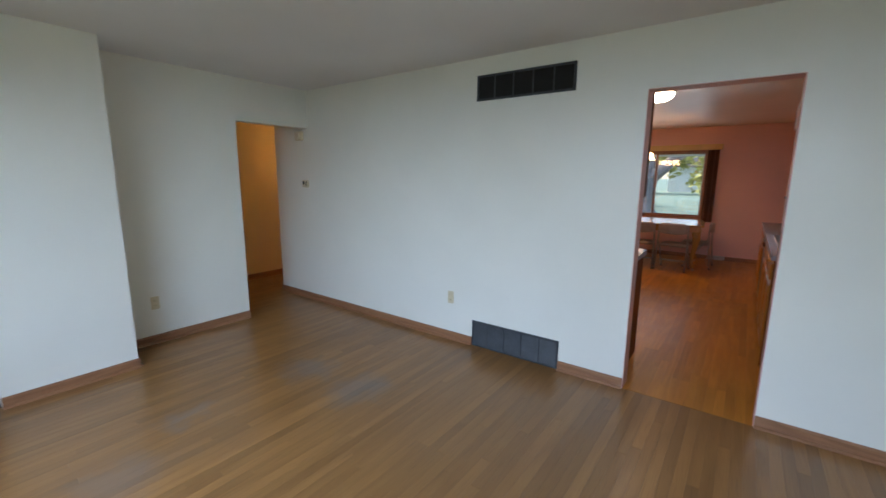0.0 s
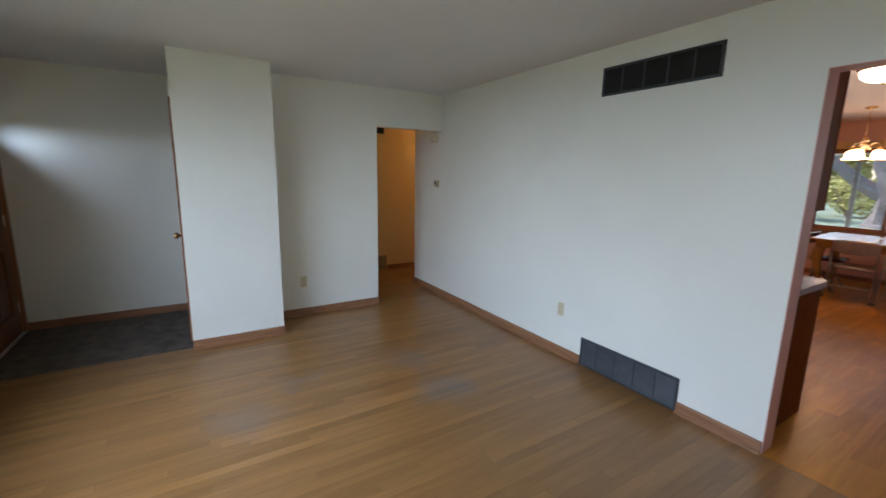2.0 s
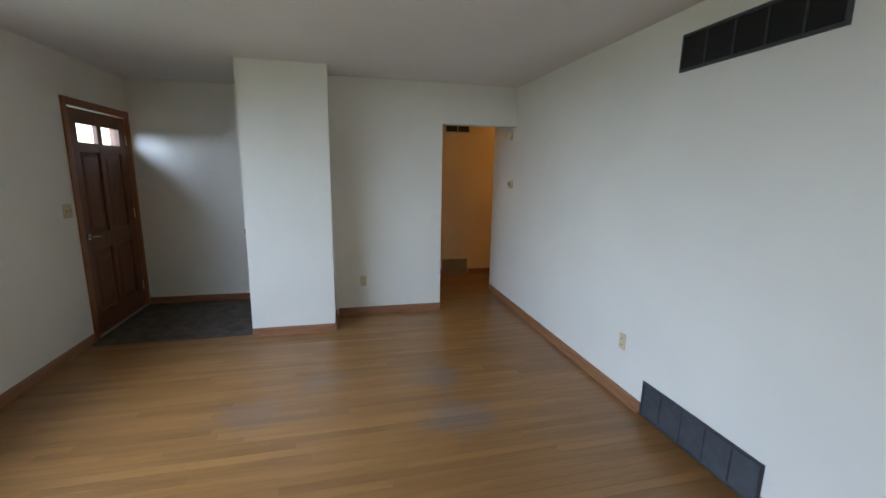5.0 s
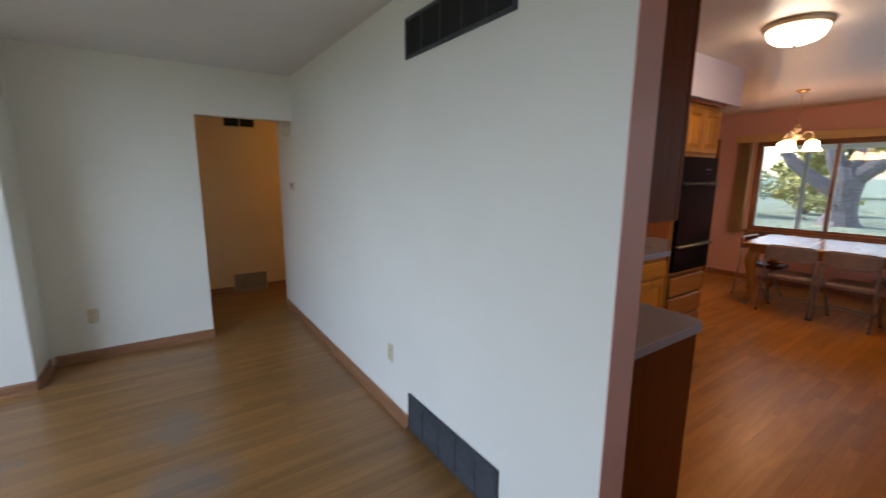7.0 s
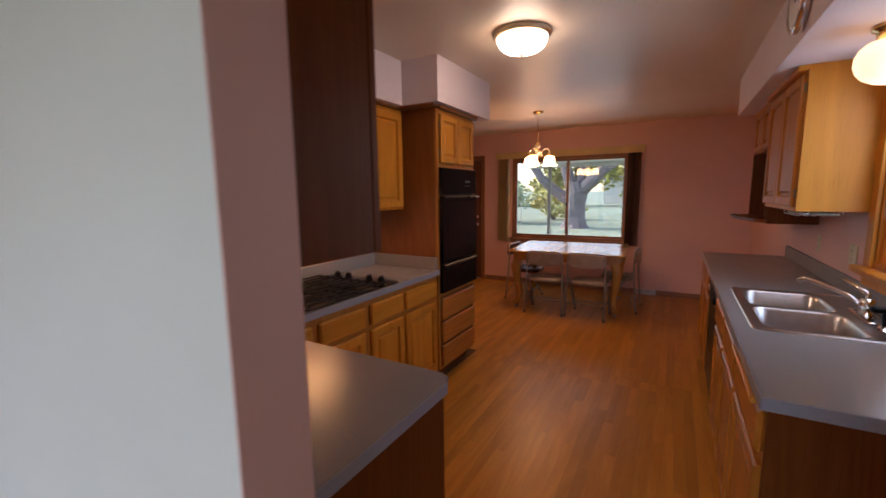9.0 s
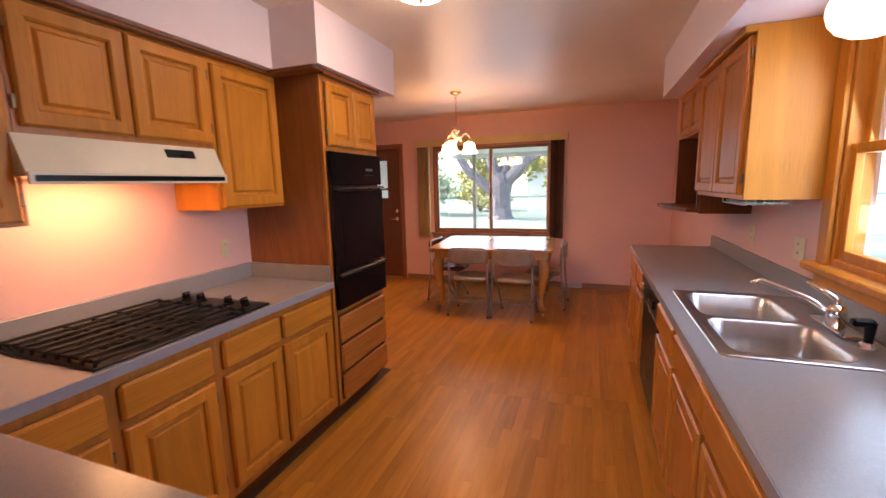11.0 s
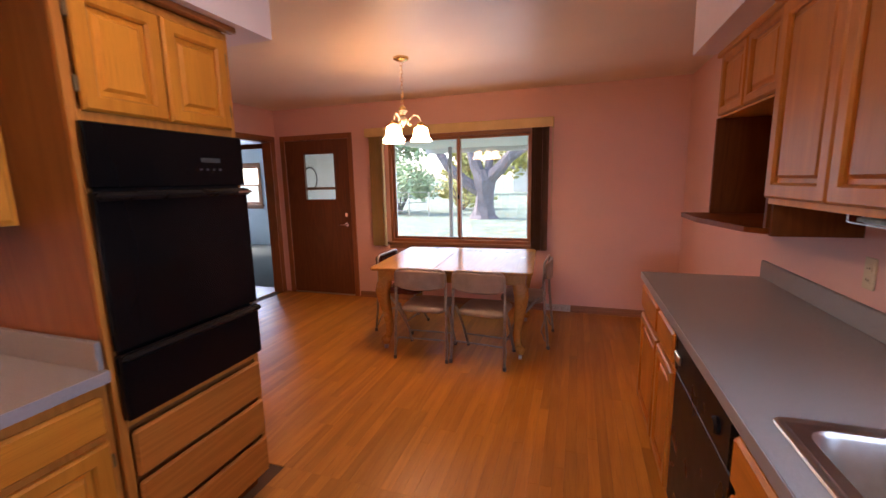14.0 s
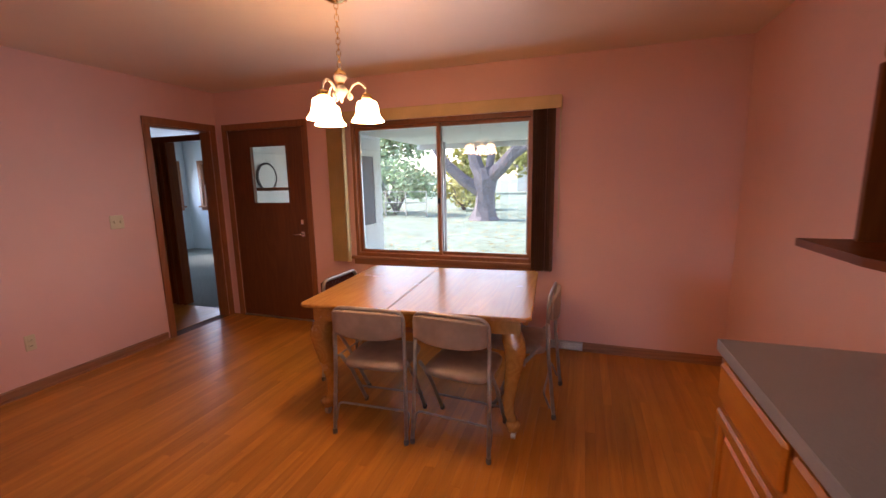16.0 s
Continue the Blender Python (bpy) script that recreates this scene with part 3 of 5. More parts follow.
casing("door_casing_closet", facing("-y", -4.45, 0.81, 0), 0.83, 2.05, "dark stained casing of the closet door", w=0.05)

# doorway to the back rooms, with a second frame behind it
casing("door_casing_side", facing("+x", DW, 8.94, 0), 0.66, 2.04, "stained oak casing of the open doorway", w=0.064)
struct("doorway_lining_side", B((-3.86, 8.94, 0, DW - 0.0005, 8.953, 2.04), (-3.86, 9.587, 0, DW - 0.0005, 9.60, 2.04), (-3.86, 8.953, 2.027, DW - 0.0005, 9.587, 2.04)), TRIM_Z, "stained oak jamb", "trim")
struct("wall_vestibule", B((-5.0, 8.72, 0, -3.86, 8.80, H), (-5.08, 8.72, 0, -5.0, KN + 0.14, H), (-5.0, 8.80, 2.22, -3.86, 9.75, 2.3), (-5.0, 9.75, 2.16, -3.86, KN + 0.14, H)), PINK, "pink vestibule wall", "wall")
struct("inner_door_frame", B((-4.99, 9.75, 0, -4.90, KN + 0.14, 2.159), (-3.90, 9.75, 0, -3.861, KN + 0.14, 2.159), (-4.90, 9.75, 1.975, -3.90, 9.79, 2.04)), BROWN_Z, "dark brown inner door frame with an open strip above", "trim")
fold = thing("folding_door", (-4.7, 9.79, 0), "dark brown folding door pushed open in the inner doorway", "door")
for k in range(6):
    x = -4.885 + k * 0.062
    bm = bmesh.new()
    hull(bm, [Matrix.Translation((x, 9.79, 0)) @ pose(0, 0, 0, 0, 0, 12 if k % 2 else -12) @ Vector(p) for p in ((-0.012, -0.07, 0.012), (0.012, -0.07, 0.012), (0.012, 0.07, 0.012), (-0.012, 0.07, 0.012), (-0.012, -0.07, 1.98), (0.012, -0.07, 1.98), (0.012, 0.07, 1.98), (-0.012, 0.07, 1.98))])
    part("panel", bm, BROWN_Z, fold)
struct("subfloor_vestibule", B((-5.0, 8.80, -0.08, -3.86, KN + 0.09, -0.0005)), FLOOR_K, "oak vestibule floor", "floor")

# back room beyond
FX, FN, FS = -8.6, 13.3, KN + 0.14
struct("wall_family_west", B((FX - 0.12, FS, 0, FX, 12.25, H), (FX - 0.12, 13.1, 0, FX, FN, H), (FX - 0.12, 12.25, 0, FX, 13.1, 1.0), (FX - 0.12, 12.25, 1.95, FX, 13.1, H)), BLUEWALL, "pale blue wall with a sash window", "wall")
struct("wall_family_north", B((FX - 0.12, FN, 0, -8.15, FN + 0.12, H), (-7.28, FN, 0, -3.74, FN + 0.12, H), (-8.15, FN, 0, -7.28, FN + 0.12, 1.0), (-8.15, FN, 1.95, -7.28, FN + 0.12, H)), BLUEWALL, "pale blue wall with a sash window", "wall")
struct("wall_family_south", B((FX - 0.12, FS - 0.12, 0, -5.0, FS, H)), BLUEWALL, "pale blue wall", "wall")
struct("wall_family_east", B((-3.86, FS, 0, -3.74, FN, H)), BLUEWALL, "pale blue wall", "wall")
struct("ceiling_family", B((FX - 0.12, FS - 0.12, H, -3.74, FN + 0.12, H + 0.1)), CEIL_L, "white ceiling of the back room", "ceiling")
struct("floor_family", B((FX, KN + 0.09, -0.08, -3.86, FN, 0.0)), GREENCARPET, "grey-green carpet of the back room", "floor")


def sash(name, m, wide, high, label, frame_m, upright, deep=0.10, meeting=True):
    """A double-hung window in its opening: jambs, casing, two sashes, panes and a sill."""
    t = thing(name, m @ Vector((wide / 2, 0, 0)), label, "window")
    t["kind"] = "structure"
    bm = bmesh.new()
    for b in ((0, 0, -deep, 0.03, high, 0), (wide - 0.03, 0, -deep, wide, high, 0), (0.03, high - 0.03, -deep, wide - 0.03, high, 0), (0.03, 0, -deep, wide - 0.03, 0.03, 0)):
        add_box(bm, b, 0.002, m)
    part("jamb", bm, upright, t)
    bm = bmesh.new()
    for b in ((-0.065, 0, 0.0005, 0.012, high + 0.06, 0.018), (wide - 0.012, 0, 0.0005, wide + 0.065, high + 0.06, 0.018), (0.012, high - 0.012, 0.0005, wide - 0.012, high + 0.06, 0.017)):
        add_box(bm, b, 0.003, m)
    part("window_frame", bm, upright, t)
    bm = bmesh.new()
    add_box(bm, (-0.10, -0.035, 0.0005, wide + 0.10, 0.0, 0.06), 0.006, m)
    add_box(bm, (-0.065, -0.10, 0.0005, wide + 0.065, -0.036, 0.018), 0.004, m)
    part("window_sill", bm, upright, t)
    half = high * 0.5
    for v0, v1, w in ((0.03, half + 0.02, -0.045), (half - 0.02, high - 0.03, -0.080)):
        bm = bmesh.new()
        s = 0.04
        for b in ((0.03, v0, w, 0.03 + s, v1, w + 0.03), (wide - 0.03 - s, v0, w, wide - 0.03, v1, w + 0.03), (0.03 + s, v0, w, wide - 0.03 - s, v0 + s, w + 0.029), (0.03 + s, v1 - s, w, wide - 0.03 - s, v1, w + 0.029)):
            add_box(bm, b, 0.003, m)
        part("sash", bm, upright, t)
        bm = bmesh.new()
        add_box(bm, (0.03 + s - 0.003, v0 + s - 0.003, w + 0.012, wide - 0.03 - s + 0.003, v1 - s + 0.003, w + 0.016), 0, m)
        part("pane", bm, GLASS, t).visible_shadow = False
    return t


sash("window_1", facing("-y", -8.15, FN, 1.0), 0.87, 0.95, "double-hung window with brown wooden frame", None, TRIM_Z)
sash("window_2", facing("+x", FX, 12.25, 1.0), 0.85, 0.95, "double-hung window with brown wooden frame", None, TRIM_Z)
sash("window_3", facing("-x", KE, 5.98, 1.10), 0.92, 0.96, "honey oak double-hung window above the sink", None, OAK_Z)

# back door, with a glass light
back = thing("door_3", (-3.1, KN + 0.04, 0), "closed dark reddish-brown back door with a square glass light", "door")
back["kind"] = "structure"
m = facing("-y", -3.57, KN + 0.05, 0)
bm = bmesh.new()
for b in ((0, 0.012, 0, 0.263, 2.03, 0.042), (0.728, 0.012, 0, 0.925, 2.03, 0.042), (0.263, 0.012, 0, 0.728, 1.27, 0.042), (0.263, 1.867, 0, 0.728, 2.03, 0.042)):
    add_box(bm, b, 0, m)
part("leaf", bm, DARK_Z, back)
bm = bmesh.new()
for b in ((0.253, 1.26, 0.042, 0.271, 1.877, 0.05), (0.72, 1.26, 0.042, 0.738, 1.877, 0.05), (0.271, 1.26, 0.042, 0.72, 1.278, 0.05), (0.271, 1.859, 0.042, 0.72, 1.877, 0.05)):
    add_box(bm, b, 0.002, m)
part("bead", bm, DARK_Z, back)
part("pane", (lambda q: (add_box(q, (0.263, 1.27, 0.018, 0.728, 1.867, 0.022), 0, m), q)[1])(bmesh.new()), GLASS, back).visible_shadow = False
lever(back, m, 0.865, 0.95, 0.042, "chrome lever handle", -1)
bm = bmesh.new()
add_box(bm, (0.845, 1.05, 0.042, 0.885, 1.10, 0.055), 0.005, m)
part("deadbolt", bm, CHROME, back)
casing("door_casing_back", facing("-y", -3.58, KN, 0), 0.95, 2.04, "dark stained casing of the back door", w=0.064)
struct("door_jamb_back", B((-3.5795, KN + 0.001, 0, -3.572, KN + 0.14, 2.039), (-2.643, KN + 0.001, 0, -2.6305, KN + 0.14, 2.039), (-3.572, KN + 0.001, 2.031, -2.643, KN + 0.14, 2.039)), DARK_Z, "dark stained door jamb", "trim")
struct("door_threshold_back", B((-3.57, KN - 0.02, 0.0, -2.645, KN + 0.1, 0.014), c=0.004), STEEL, "metal door threshold", "trim")
storm = thing("storm_door", (-3.1, KN + 0.16, 0), "white aluminium storm door outside the back door", "door")
m = facing("-y", -3.57, KN + 0.19, 0)
bm = bmesh.new()
for b in ((0.0, 0.02, 0, 0.09, 2.03, 0.03), (0.84, 0.02, 0, 0.925, 2.03, 0.03), (0.09, 0.02, 0, 0.84, 0.75, 0.03), (0.09, 1.94, 0, 0.84, 2.03, 0.03)):
    add_box(bm, b, 0.003, m)
part("frame", bm, BRIGHT, storm)
bm = bmesh.new()
add_box(bm, (0.09, 1.40, 0, 0.84, 1.435, 0.026), 0.003, m)
part("rail", bm, TRIM_Z, storm, "brown meeting rail")

# dining picture window
win = thing("window_4", (-1.2, KN, 0.78), "sliding picture window in a brown wooden frame", "window")
win["kind"] = "structure"
m = facing("-y", -2.07, KN, 0.75)
WW, WH = 1.735, 1.28
bm = bmesh.new()
for b in ((0, 0, -0.12, 0.035, WH, 0.014), (WW - 0.035, 0, -0.12, WW, WH, 0.014), (0.035, WH - 0.04, -0.12, WW - 0.035, WH, 0.014), (0.035, 0, -0.12, WW - 0.035, 0.035, 0.014)):
    add_box(bm, b, 0.003, m)
part("window_frame", bm, TRIM_Z, win)
bm = bmesh.new()
add_box(bm, (-0.05, -0.03, 0.0005, WW + 0.05, 0.0, 0.045), 0.005, m)
add_box(bm, (-0.03, -0.085, 0.0005, WW + 0.03, -0.031, 0.016), 0.004, m)
part("window_sill", bm, TRIM_X, win)
for u0, u1, w in ((0.03, 0.893, -0.05), (0.857, WW - 0.03, -0.085)):
    s = 0.03
    bm = bmesh.new()
    for b in ((u0, 0.035, w, u0 + s, WH - 0.04, w + 0.03), (u1 - s, 0.035, w, u1, WH - 0.04, w + 0.03), (u0 + s, 0.035, w, u1 - s, 0.035 + s, w + 0.029), (u0 + s, WH - 0.04 - s, w, u1 - s, WH - 0.04, w + 0.029)):
        add_box(bm, b, 0.003, m)
    sash_ob = part("sash", bm, TRIM_Z, win)
    bm = bmesh.new()
    for b in ((u0 + s, 0.073, w + 0.002, u0 + s + 0.012, WH - 0.078, w + 0.018), (u1 - s - 0.012, 0.073, w + 0.002, u1 - s, WH - 0.078, w + 0.018)):
        add_box(bm, b, 0, m)
    part("track", bm, STEEL, sash_ob, "grey aluminium glazing channel")
    bm = bmesh.new()
    add_box(bm, (u0 + s - 0.002, 0.071, w + 0.010, u1 - s + 0.002, WH - 0.076, w + 0.014), 0, m)
    part("pane", bm, GLASS, win).visible_shadow = False
bm = bmesh.new()
add_box(bm, (0.866, 0.52, -0.02, 0.886, 0.57, 0.002), 0.004, m)
part("latch", bm, BLACK, win)

# vertical blind: valance and two stacks of vanes
blind = thing("vertical_blind", (-1.2, KN - 0.06, 0.8), "vertical blind drawn open with a tan valance above the window", "blind")
part("valance", B((-2.325, 9.565, 2.02, -0.123, 9.578, 2.12), (-2.325, 9.578, 2.02, -2.312, KN - 0.001, 2.12), (-0.136, 9.578, 2.02, -0.123, KN - 0.001, 2.12), (-2.312, 9.578, 2.108, -0.136, KN - 0.001, 2.12), c=0.002), TAN, blind)
part("head_rail", B((-2.30, 9.60, 2.035, -0.15, 9.65, 2.075), c=0.004), STEEL, blind)
for k in range(9):
    x = -2.29 + k * 0.022
    bm = bmesh.new()
    mm = Matrix.Translation((x, 9.625, 0)) @ pose(0, 0, 0, 0, 0, 14 + 3 * math.sin(k * 2.1))
    hull(bm, [mm @ Vector((sx + 0.006 * (1 - (sy / 0.042) ** 2), sy, z)) for z in (0.70, 2.034) for sx in (0, 0.0014) for sy in (-0.042, -0.02, 0.02, 0.042)])
    part("vane", bm, TAN, blind)
for k in range(8):
    x = -0.335 + k * 0.022
    bm = bmesh.new()
    mm = Matrix.Translation((x, 9.625, 0)) @ pose(0, 0, 0, 0, 0, -10 + 4 * math.sin(k * 1.7))
    hull(bm, [mm @ Vector((sx - 0.006 * (1 - (sy / 0.042) ** 2), sy, z)) for z in (0.70, 2.034) for sx in (0, 0.0014) for sy in (-0.042, -0.02, 0.02, 0.042)])
    part("vane", bm, BROWNVANE, blind, "dark brown vane")
bm = tube(bmesh.new(), [(-0.13, 9.60, 2.03), (-0.128, 9.605, 1.0)], 0.004, 8)
part("wand", bm, PLATE, blind)

# living room picture window behind the start of the walk
lw = thing("window_5", (-0.55, -0.6, 0.72), "large picture window with white wooden frame", "window")
lw["kind"] = "structure"
for b in ((-2.25, -0.66, 0.72, -2.19, WS + 0.01, 2.12), (1.09, -0.66, 0.72, 1.15, WS + 0.01, 2.12), (-2.19, -0.66, 0.72, 1.09, WS + 0.01, 0.78), (-2.19, -0.66, 2.06, 1.09, WS + 0.01, 2.12)):
    part("window_frame", B(b, c=0.004), BRIGHT, lw)
for x in (-1.42, 0.27):
    part("mullion", B((x, -0.65, 0.78, x + 0.05, -0.60, 2.06), c=0.004), BRIGHT, lw)
for x0, x1 in ((-2.191, -1.419), (-1.371, 0.271), (0.319, 1.091)):
    part("pane", B((x0, -0.628, 0.779, x1, -0.624, 2.061)), GLASS, lw).visible_shadow = False

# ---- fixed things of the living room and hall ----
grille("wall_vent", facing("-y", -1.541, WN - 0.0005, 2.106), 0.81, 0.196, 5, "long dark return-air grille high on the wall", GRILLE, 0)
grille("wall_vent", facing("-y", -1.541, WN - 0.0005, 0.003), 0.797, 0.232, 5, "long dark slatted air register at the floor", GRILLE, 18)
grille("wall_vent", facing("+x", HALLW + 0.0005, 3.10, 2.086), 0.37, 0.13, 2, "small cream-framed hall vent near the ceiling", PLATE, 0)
grille("wall_vent", facing("+x", HALLW + 0.0005, 3.087, 0.003), 0.394, 0.228, 2, "greyed cream hall register at the floor", AGED, 10)
wall_plate("outlet", facing("-y", -1.783, WN - 0.0005, 0.403), "ivory duplex outlet on the white wall", group="living outlets")
wall_plate("outlet", facing("+x", WL + 0.0005, 1.849, 0.367), "ivory duplex outlet on the white wall", group="living outlets")
wall_plate("light_switch", facing("+y", -3.43, WS + 0.0005, 1.174), "ivory double light switch beside the entrance door", 3, True)
wall_plate("light_switch", facing("+x", DW + 0.0005, 8.55, 1.178), "ivory double light switch on the pink wall", 3, True)
wall_plate("outlet", facing("+x", DW + 0.0005, 7.839, 0.367), "ivory outlet on the pink wall")
wall_plate("outlet", facing("+x", KW + 0.0005, 5.66, 1.13), "ivory outlet above the counter", group="counter outlets")
wall_plate("outlet", facing("-x", KE - 0.0005, 6.86, 1.125), "ivory outlet above the counter", group="counter outlets")
wall_plate("outlet", facing("-x", KE - 0.0005, 6.24, 1.13), "white outlet and switch plate beside the sink window", 3, group="counter outlets")
th = thing("thermostat", (-3.88, WN, 1.36), "small white wall thermostat with a dark dial", "thermostat")
part("case", B((-3.94, WN - 0.026, 1.36, -3.84, WN - 0.0005, 1.445), c=0.006), PLATE, th)
part("display", B((-3.925, WN - 0.029, 1.395, -3.895, WN - 0.0262, 1.43), c=0.002), BLACK, th)
part("lever", B((-3.862, WN - 0.031, 1.375, -3.852, WN - 0.0262, 1.432), c=0.002), SLOT, th)
ch = thing("door_chime", (-3.95, WN, 1.90), "cream door chime box on the hall wall", "chime")
part("case", B((-4.02, WN - 0.045, 1.90, -3.90, WN - 0.0005, 2.0), c=0.01), PLATE, ch)
bm = lathe(bmesh.new(), [(0.045, 0), (0.045, 0.006), (0.036, 0.012), (0, 0.012)], facing("-y", -3.96, WN - 0.0455, 1.95), 20)
part("cover", bm, ALMOND, ch)
hl = thing("hall_ceiling_lamp", (-4.93, 4.7, 2.40), "warm lit glass hall ceiling lamp", "lamp")
part("rim", lathe(bmesh.new(), [(0.14, 0), (0.14, 0.02), (0.12, 0.0395), (0, 0.0395)], Matrix.Translation((-4.93, 4.7, 2.40)), 24), BRASS, hl)
part("shade", lathe(bmesh.new(), [(0, -0.09), (0.06, -0.08), (0.11, -0.04), (0.13, 0.0)], Matrix.Translation((-4.93, 4.7, 2.40)), 24), HALLGLOW, hl)

# ---- kitchen: west run ----
FZ = 0.10
CT = 0.915
# counters
bm = bmesh.new()
prism(bm, ((KW + 0.0005, 3.6605), (-0.303, 3.6605), (-0.303, 4.24), (-0.318, 4.275), (-0.35, 4.289), (-1.257, 4.289), (-1.257, 5.848), (KW + 0.0005, 5.848)), 0.877, CT)
ctop = thing("countertop", (-1.5, 4.6, 0.877), "grey laminate L-shaped countertop with backsplash", "countertop")
part("slab", bm, COUNTER, ctop)
part("edge_band", B((-1.2568, 4.2892, 0.877, -1.2535, 5.848, CT - 0.001), (-1.2535, 4.2893, 0.877, -0.35, 4.2925, CT - 0.001), (-0.3029, 3.662, 0.877, -0.2995, 4.24, CT - 0.001)), DAYLIT_EDGE, ctop)
part("backsplash", B((KW + 0.0005, 3.68, CT, KW + 0.02, 5.828, 1.01), (KW + 0.0005, 5.829, CT, -1.275, 5.849, 1.01), (KW + 0.02, 3.6605, CT, -0.33, 3.68, 1.01), c=0.003), COUNTER, ctop)

lowL = thing("base_cabinet", (-1.58, 5.0, 0), "honey oak base cabinets with raised-panel doors under the cooktop", "cabinet")
part("body", B((KW + 0.001, 4.28, FZ, -1.285, 5.848, 0.876)), OAK_F, lowL)
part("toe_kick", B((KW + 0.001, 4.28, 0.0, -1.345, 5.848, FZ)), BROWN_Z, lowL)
for y0, y1 in ((4.31, 4.59), (4.635, 4.995), (5.045, 5.388), (5.41, 5.825)):
    drawer(lowL, facing("+x", -1.285, y0, 0.708), y1 - y0, 0.130, OAK_Y)
    raised_door(lowL, facing("+x", -1.285, y0, 0.14), y1 - y0, 0.54, OAK_Z, OAK_Y, hinge=1)
pen = thing("base_cabinet", (-0.8, 3.97, 0), "base cabinet with a dark brown veneer end panel", "cabinet")
part("body", B((-1.284, 3.662, FZ, -0.335, 4.255, 0.876)), BROWN_Z, pen)
part("end_panel", B((-0.3345, 3.662, 0.0, -0.325, 4.26, 0.876), c=0.002), BROWN_Z, pen)
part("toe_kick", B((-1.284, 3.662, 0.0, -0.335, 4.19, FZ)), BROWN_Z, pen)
raised_door(pen, facing("+y", -0.36, 4.255, 0.12), 0.44, 0.56, OAK_Z, OAK_X)
raised_door(pen, facing("+y", -0.82, 4.255, 0.12), 0.44, 0.56, OAK_Z, OAK_X)

# upper cabinets
upP = thing("wall_cabinet", (-0.6, 3.8, 1.372), "hanging corner cabinet with a dark brown end panel", "cabinet")
part("body", B((-1.50, 3.6605, 1.372, -0.303, 3.895, 2.129)), BROWN_Z, upP)
part("end_panel", B((-0.3025, 3.6605, 1.366, -0.29, 3.898, 2.129), c=0.002), BROWN_Z, upP)
part("face_frame", B((-0.345, 3.8985, 1.366, -0.288, 3.92, 2.129), (-1.5, 3.8985, 1.366, -0.345, 3.918, 1.40), (-1.5, 3.8985, 2.10, -0.345, 3.918, 2.129), c=0.002), BROWN_Z, upP)
raised_door(upP, facing("+y", -0.355, 3.918, 1.395), 0.42, 0.705, OAK_Z, OAK_X)
raised_door(upP, facing("+y", -0.79, 3.918, 1.395), 0.42, 0.705, OAK_Z, OAK_X)
upA = thing("wall_cabinet", (-1.72, 4.3, 1.372), "honey oak wall cabinet above the counter", "cabinet", "west wall cabinets")
part("body", B((KW + 0.0005, 3.945, 1.372, -1.58, 4.628, 2.129)), OAK_F, upA)
raised_door(upA, facing("+x", -1.58, 4.02, 1.385), 0.59, 0.70, OAK_Z, OAK_Y, hinge=1)
upB = thing("wall_cabinet", (-1.72, 5.0, 1.675), "short honey oak cabinet above the range hood", "cabinet", "west wall cabinets")
part("body", B((KW + 0.0005, 4.63, 1.675, -1.58, 5.385, 2.129)), OAK_F, upB)
for y0 in (4.645, 5.015):
    raised_door(upB, facing("+x", -1.58, y0, 1.70), 0.36, 0.40, OAK_Z, OAK_Y, hinge=1 if y0 > 5 else -1)
upC = thing("wall_cabinet", (-1.72, 5.6, 1.372), "honey oak wall cabinet beside the oven", "cabinet", "west wall cabinets")
part("body", B((KW + 0.0005, 5.387, 1.372, -1.58, 5.853, 2.129)), OAK_Z, upC)
raised_door(upC, facing("+x", -1.58, 5.405, 1.385), 0.43, 0.70, OAK_Z, OAK_Y)
# small crown; its brown also paints the shade on the soffit's underside
struct("cornice", B((-1.579, 3.975, 2.112, -1.54, 5.76, 2.1295), (-1.579, 5.76, 2.112, -1.24, 5.853, 2.1295), (-1.27, 5.855, 2.105, -1.235, 6.50, 2.1295), c=0.004), BROWN_T, "narrow trim under the soffit, dark brown for the shade there", "trim")

# range hood
hood = thing("range_hood", (-1.65, 5.0, 1.52), "almond enamel range hood with a lit lamp below", "range hood")
m = facing("+x", KW + 0.0005, 4.625, 0)
bm = bmesh.new()
hull(bm, [Vector(p) for y in (4.605, 5.368) for p in ((KW + 0.0005, y, 1.535), (-1.502, y, 1.535), (-1.502, y, 1.552), (-1.535, y, 1.60), (-1.555, y, 1.674), (KW + 0.0005, y, 1.674))])
part("canopy", bm, ALMOND, hood)
part("band", B((-1.502, 4.605, 1.508, -1.488, 5.368, 1.55), c=0.003), ALMOND, hood)
part("front_slot", B((-1.4879, 4.62, 1.518, -1.486, 5.35, 1.538)), BLACK, hood)
bm = bmesh.new()
hull(bm, [Vector((x, y, z)) for y in (5.105, 5.24) for x, z in ((-1.5489, 1.654), (-1.5425, 1.655), (-1.5272, 1.62), (-1.5336, 1.619))])
part("control_panel", bm, BLACK, hood)
part("lamp_cover", B((-1.74, 4.75, 1.524, -1.56, 5.10, 1.534), c=0.002), BULB, hood, "lit frosted lamp cover")

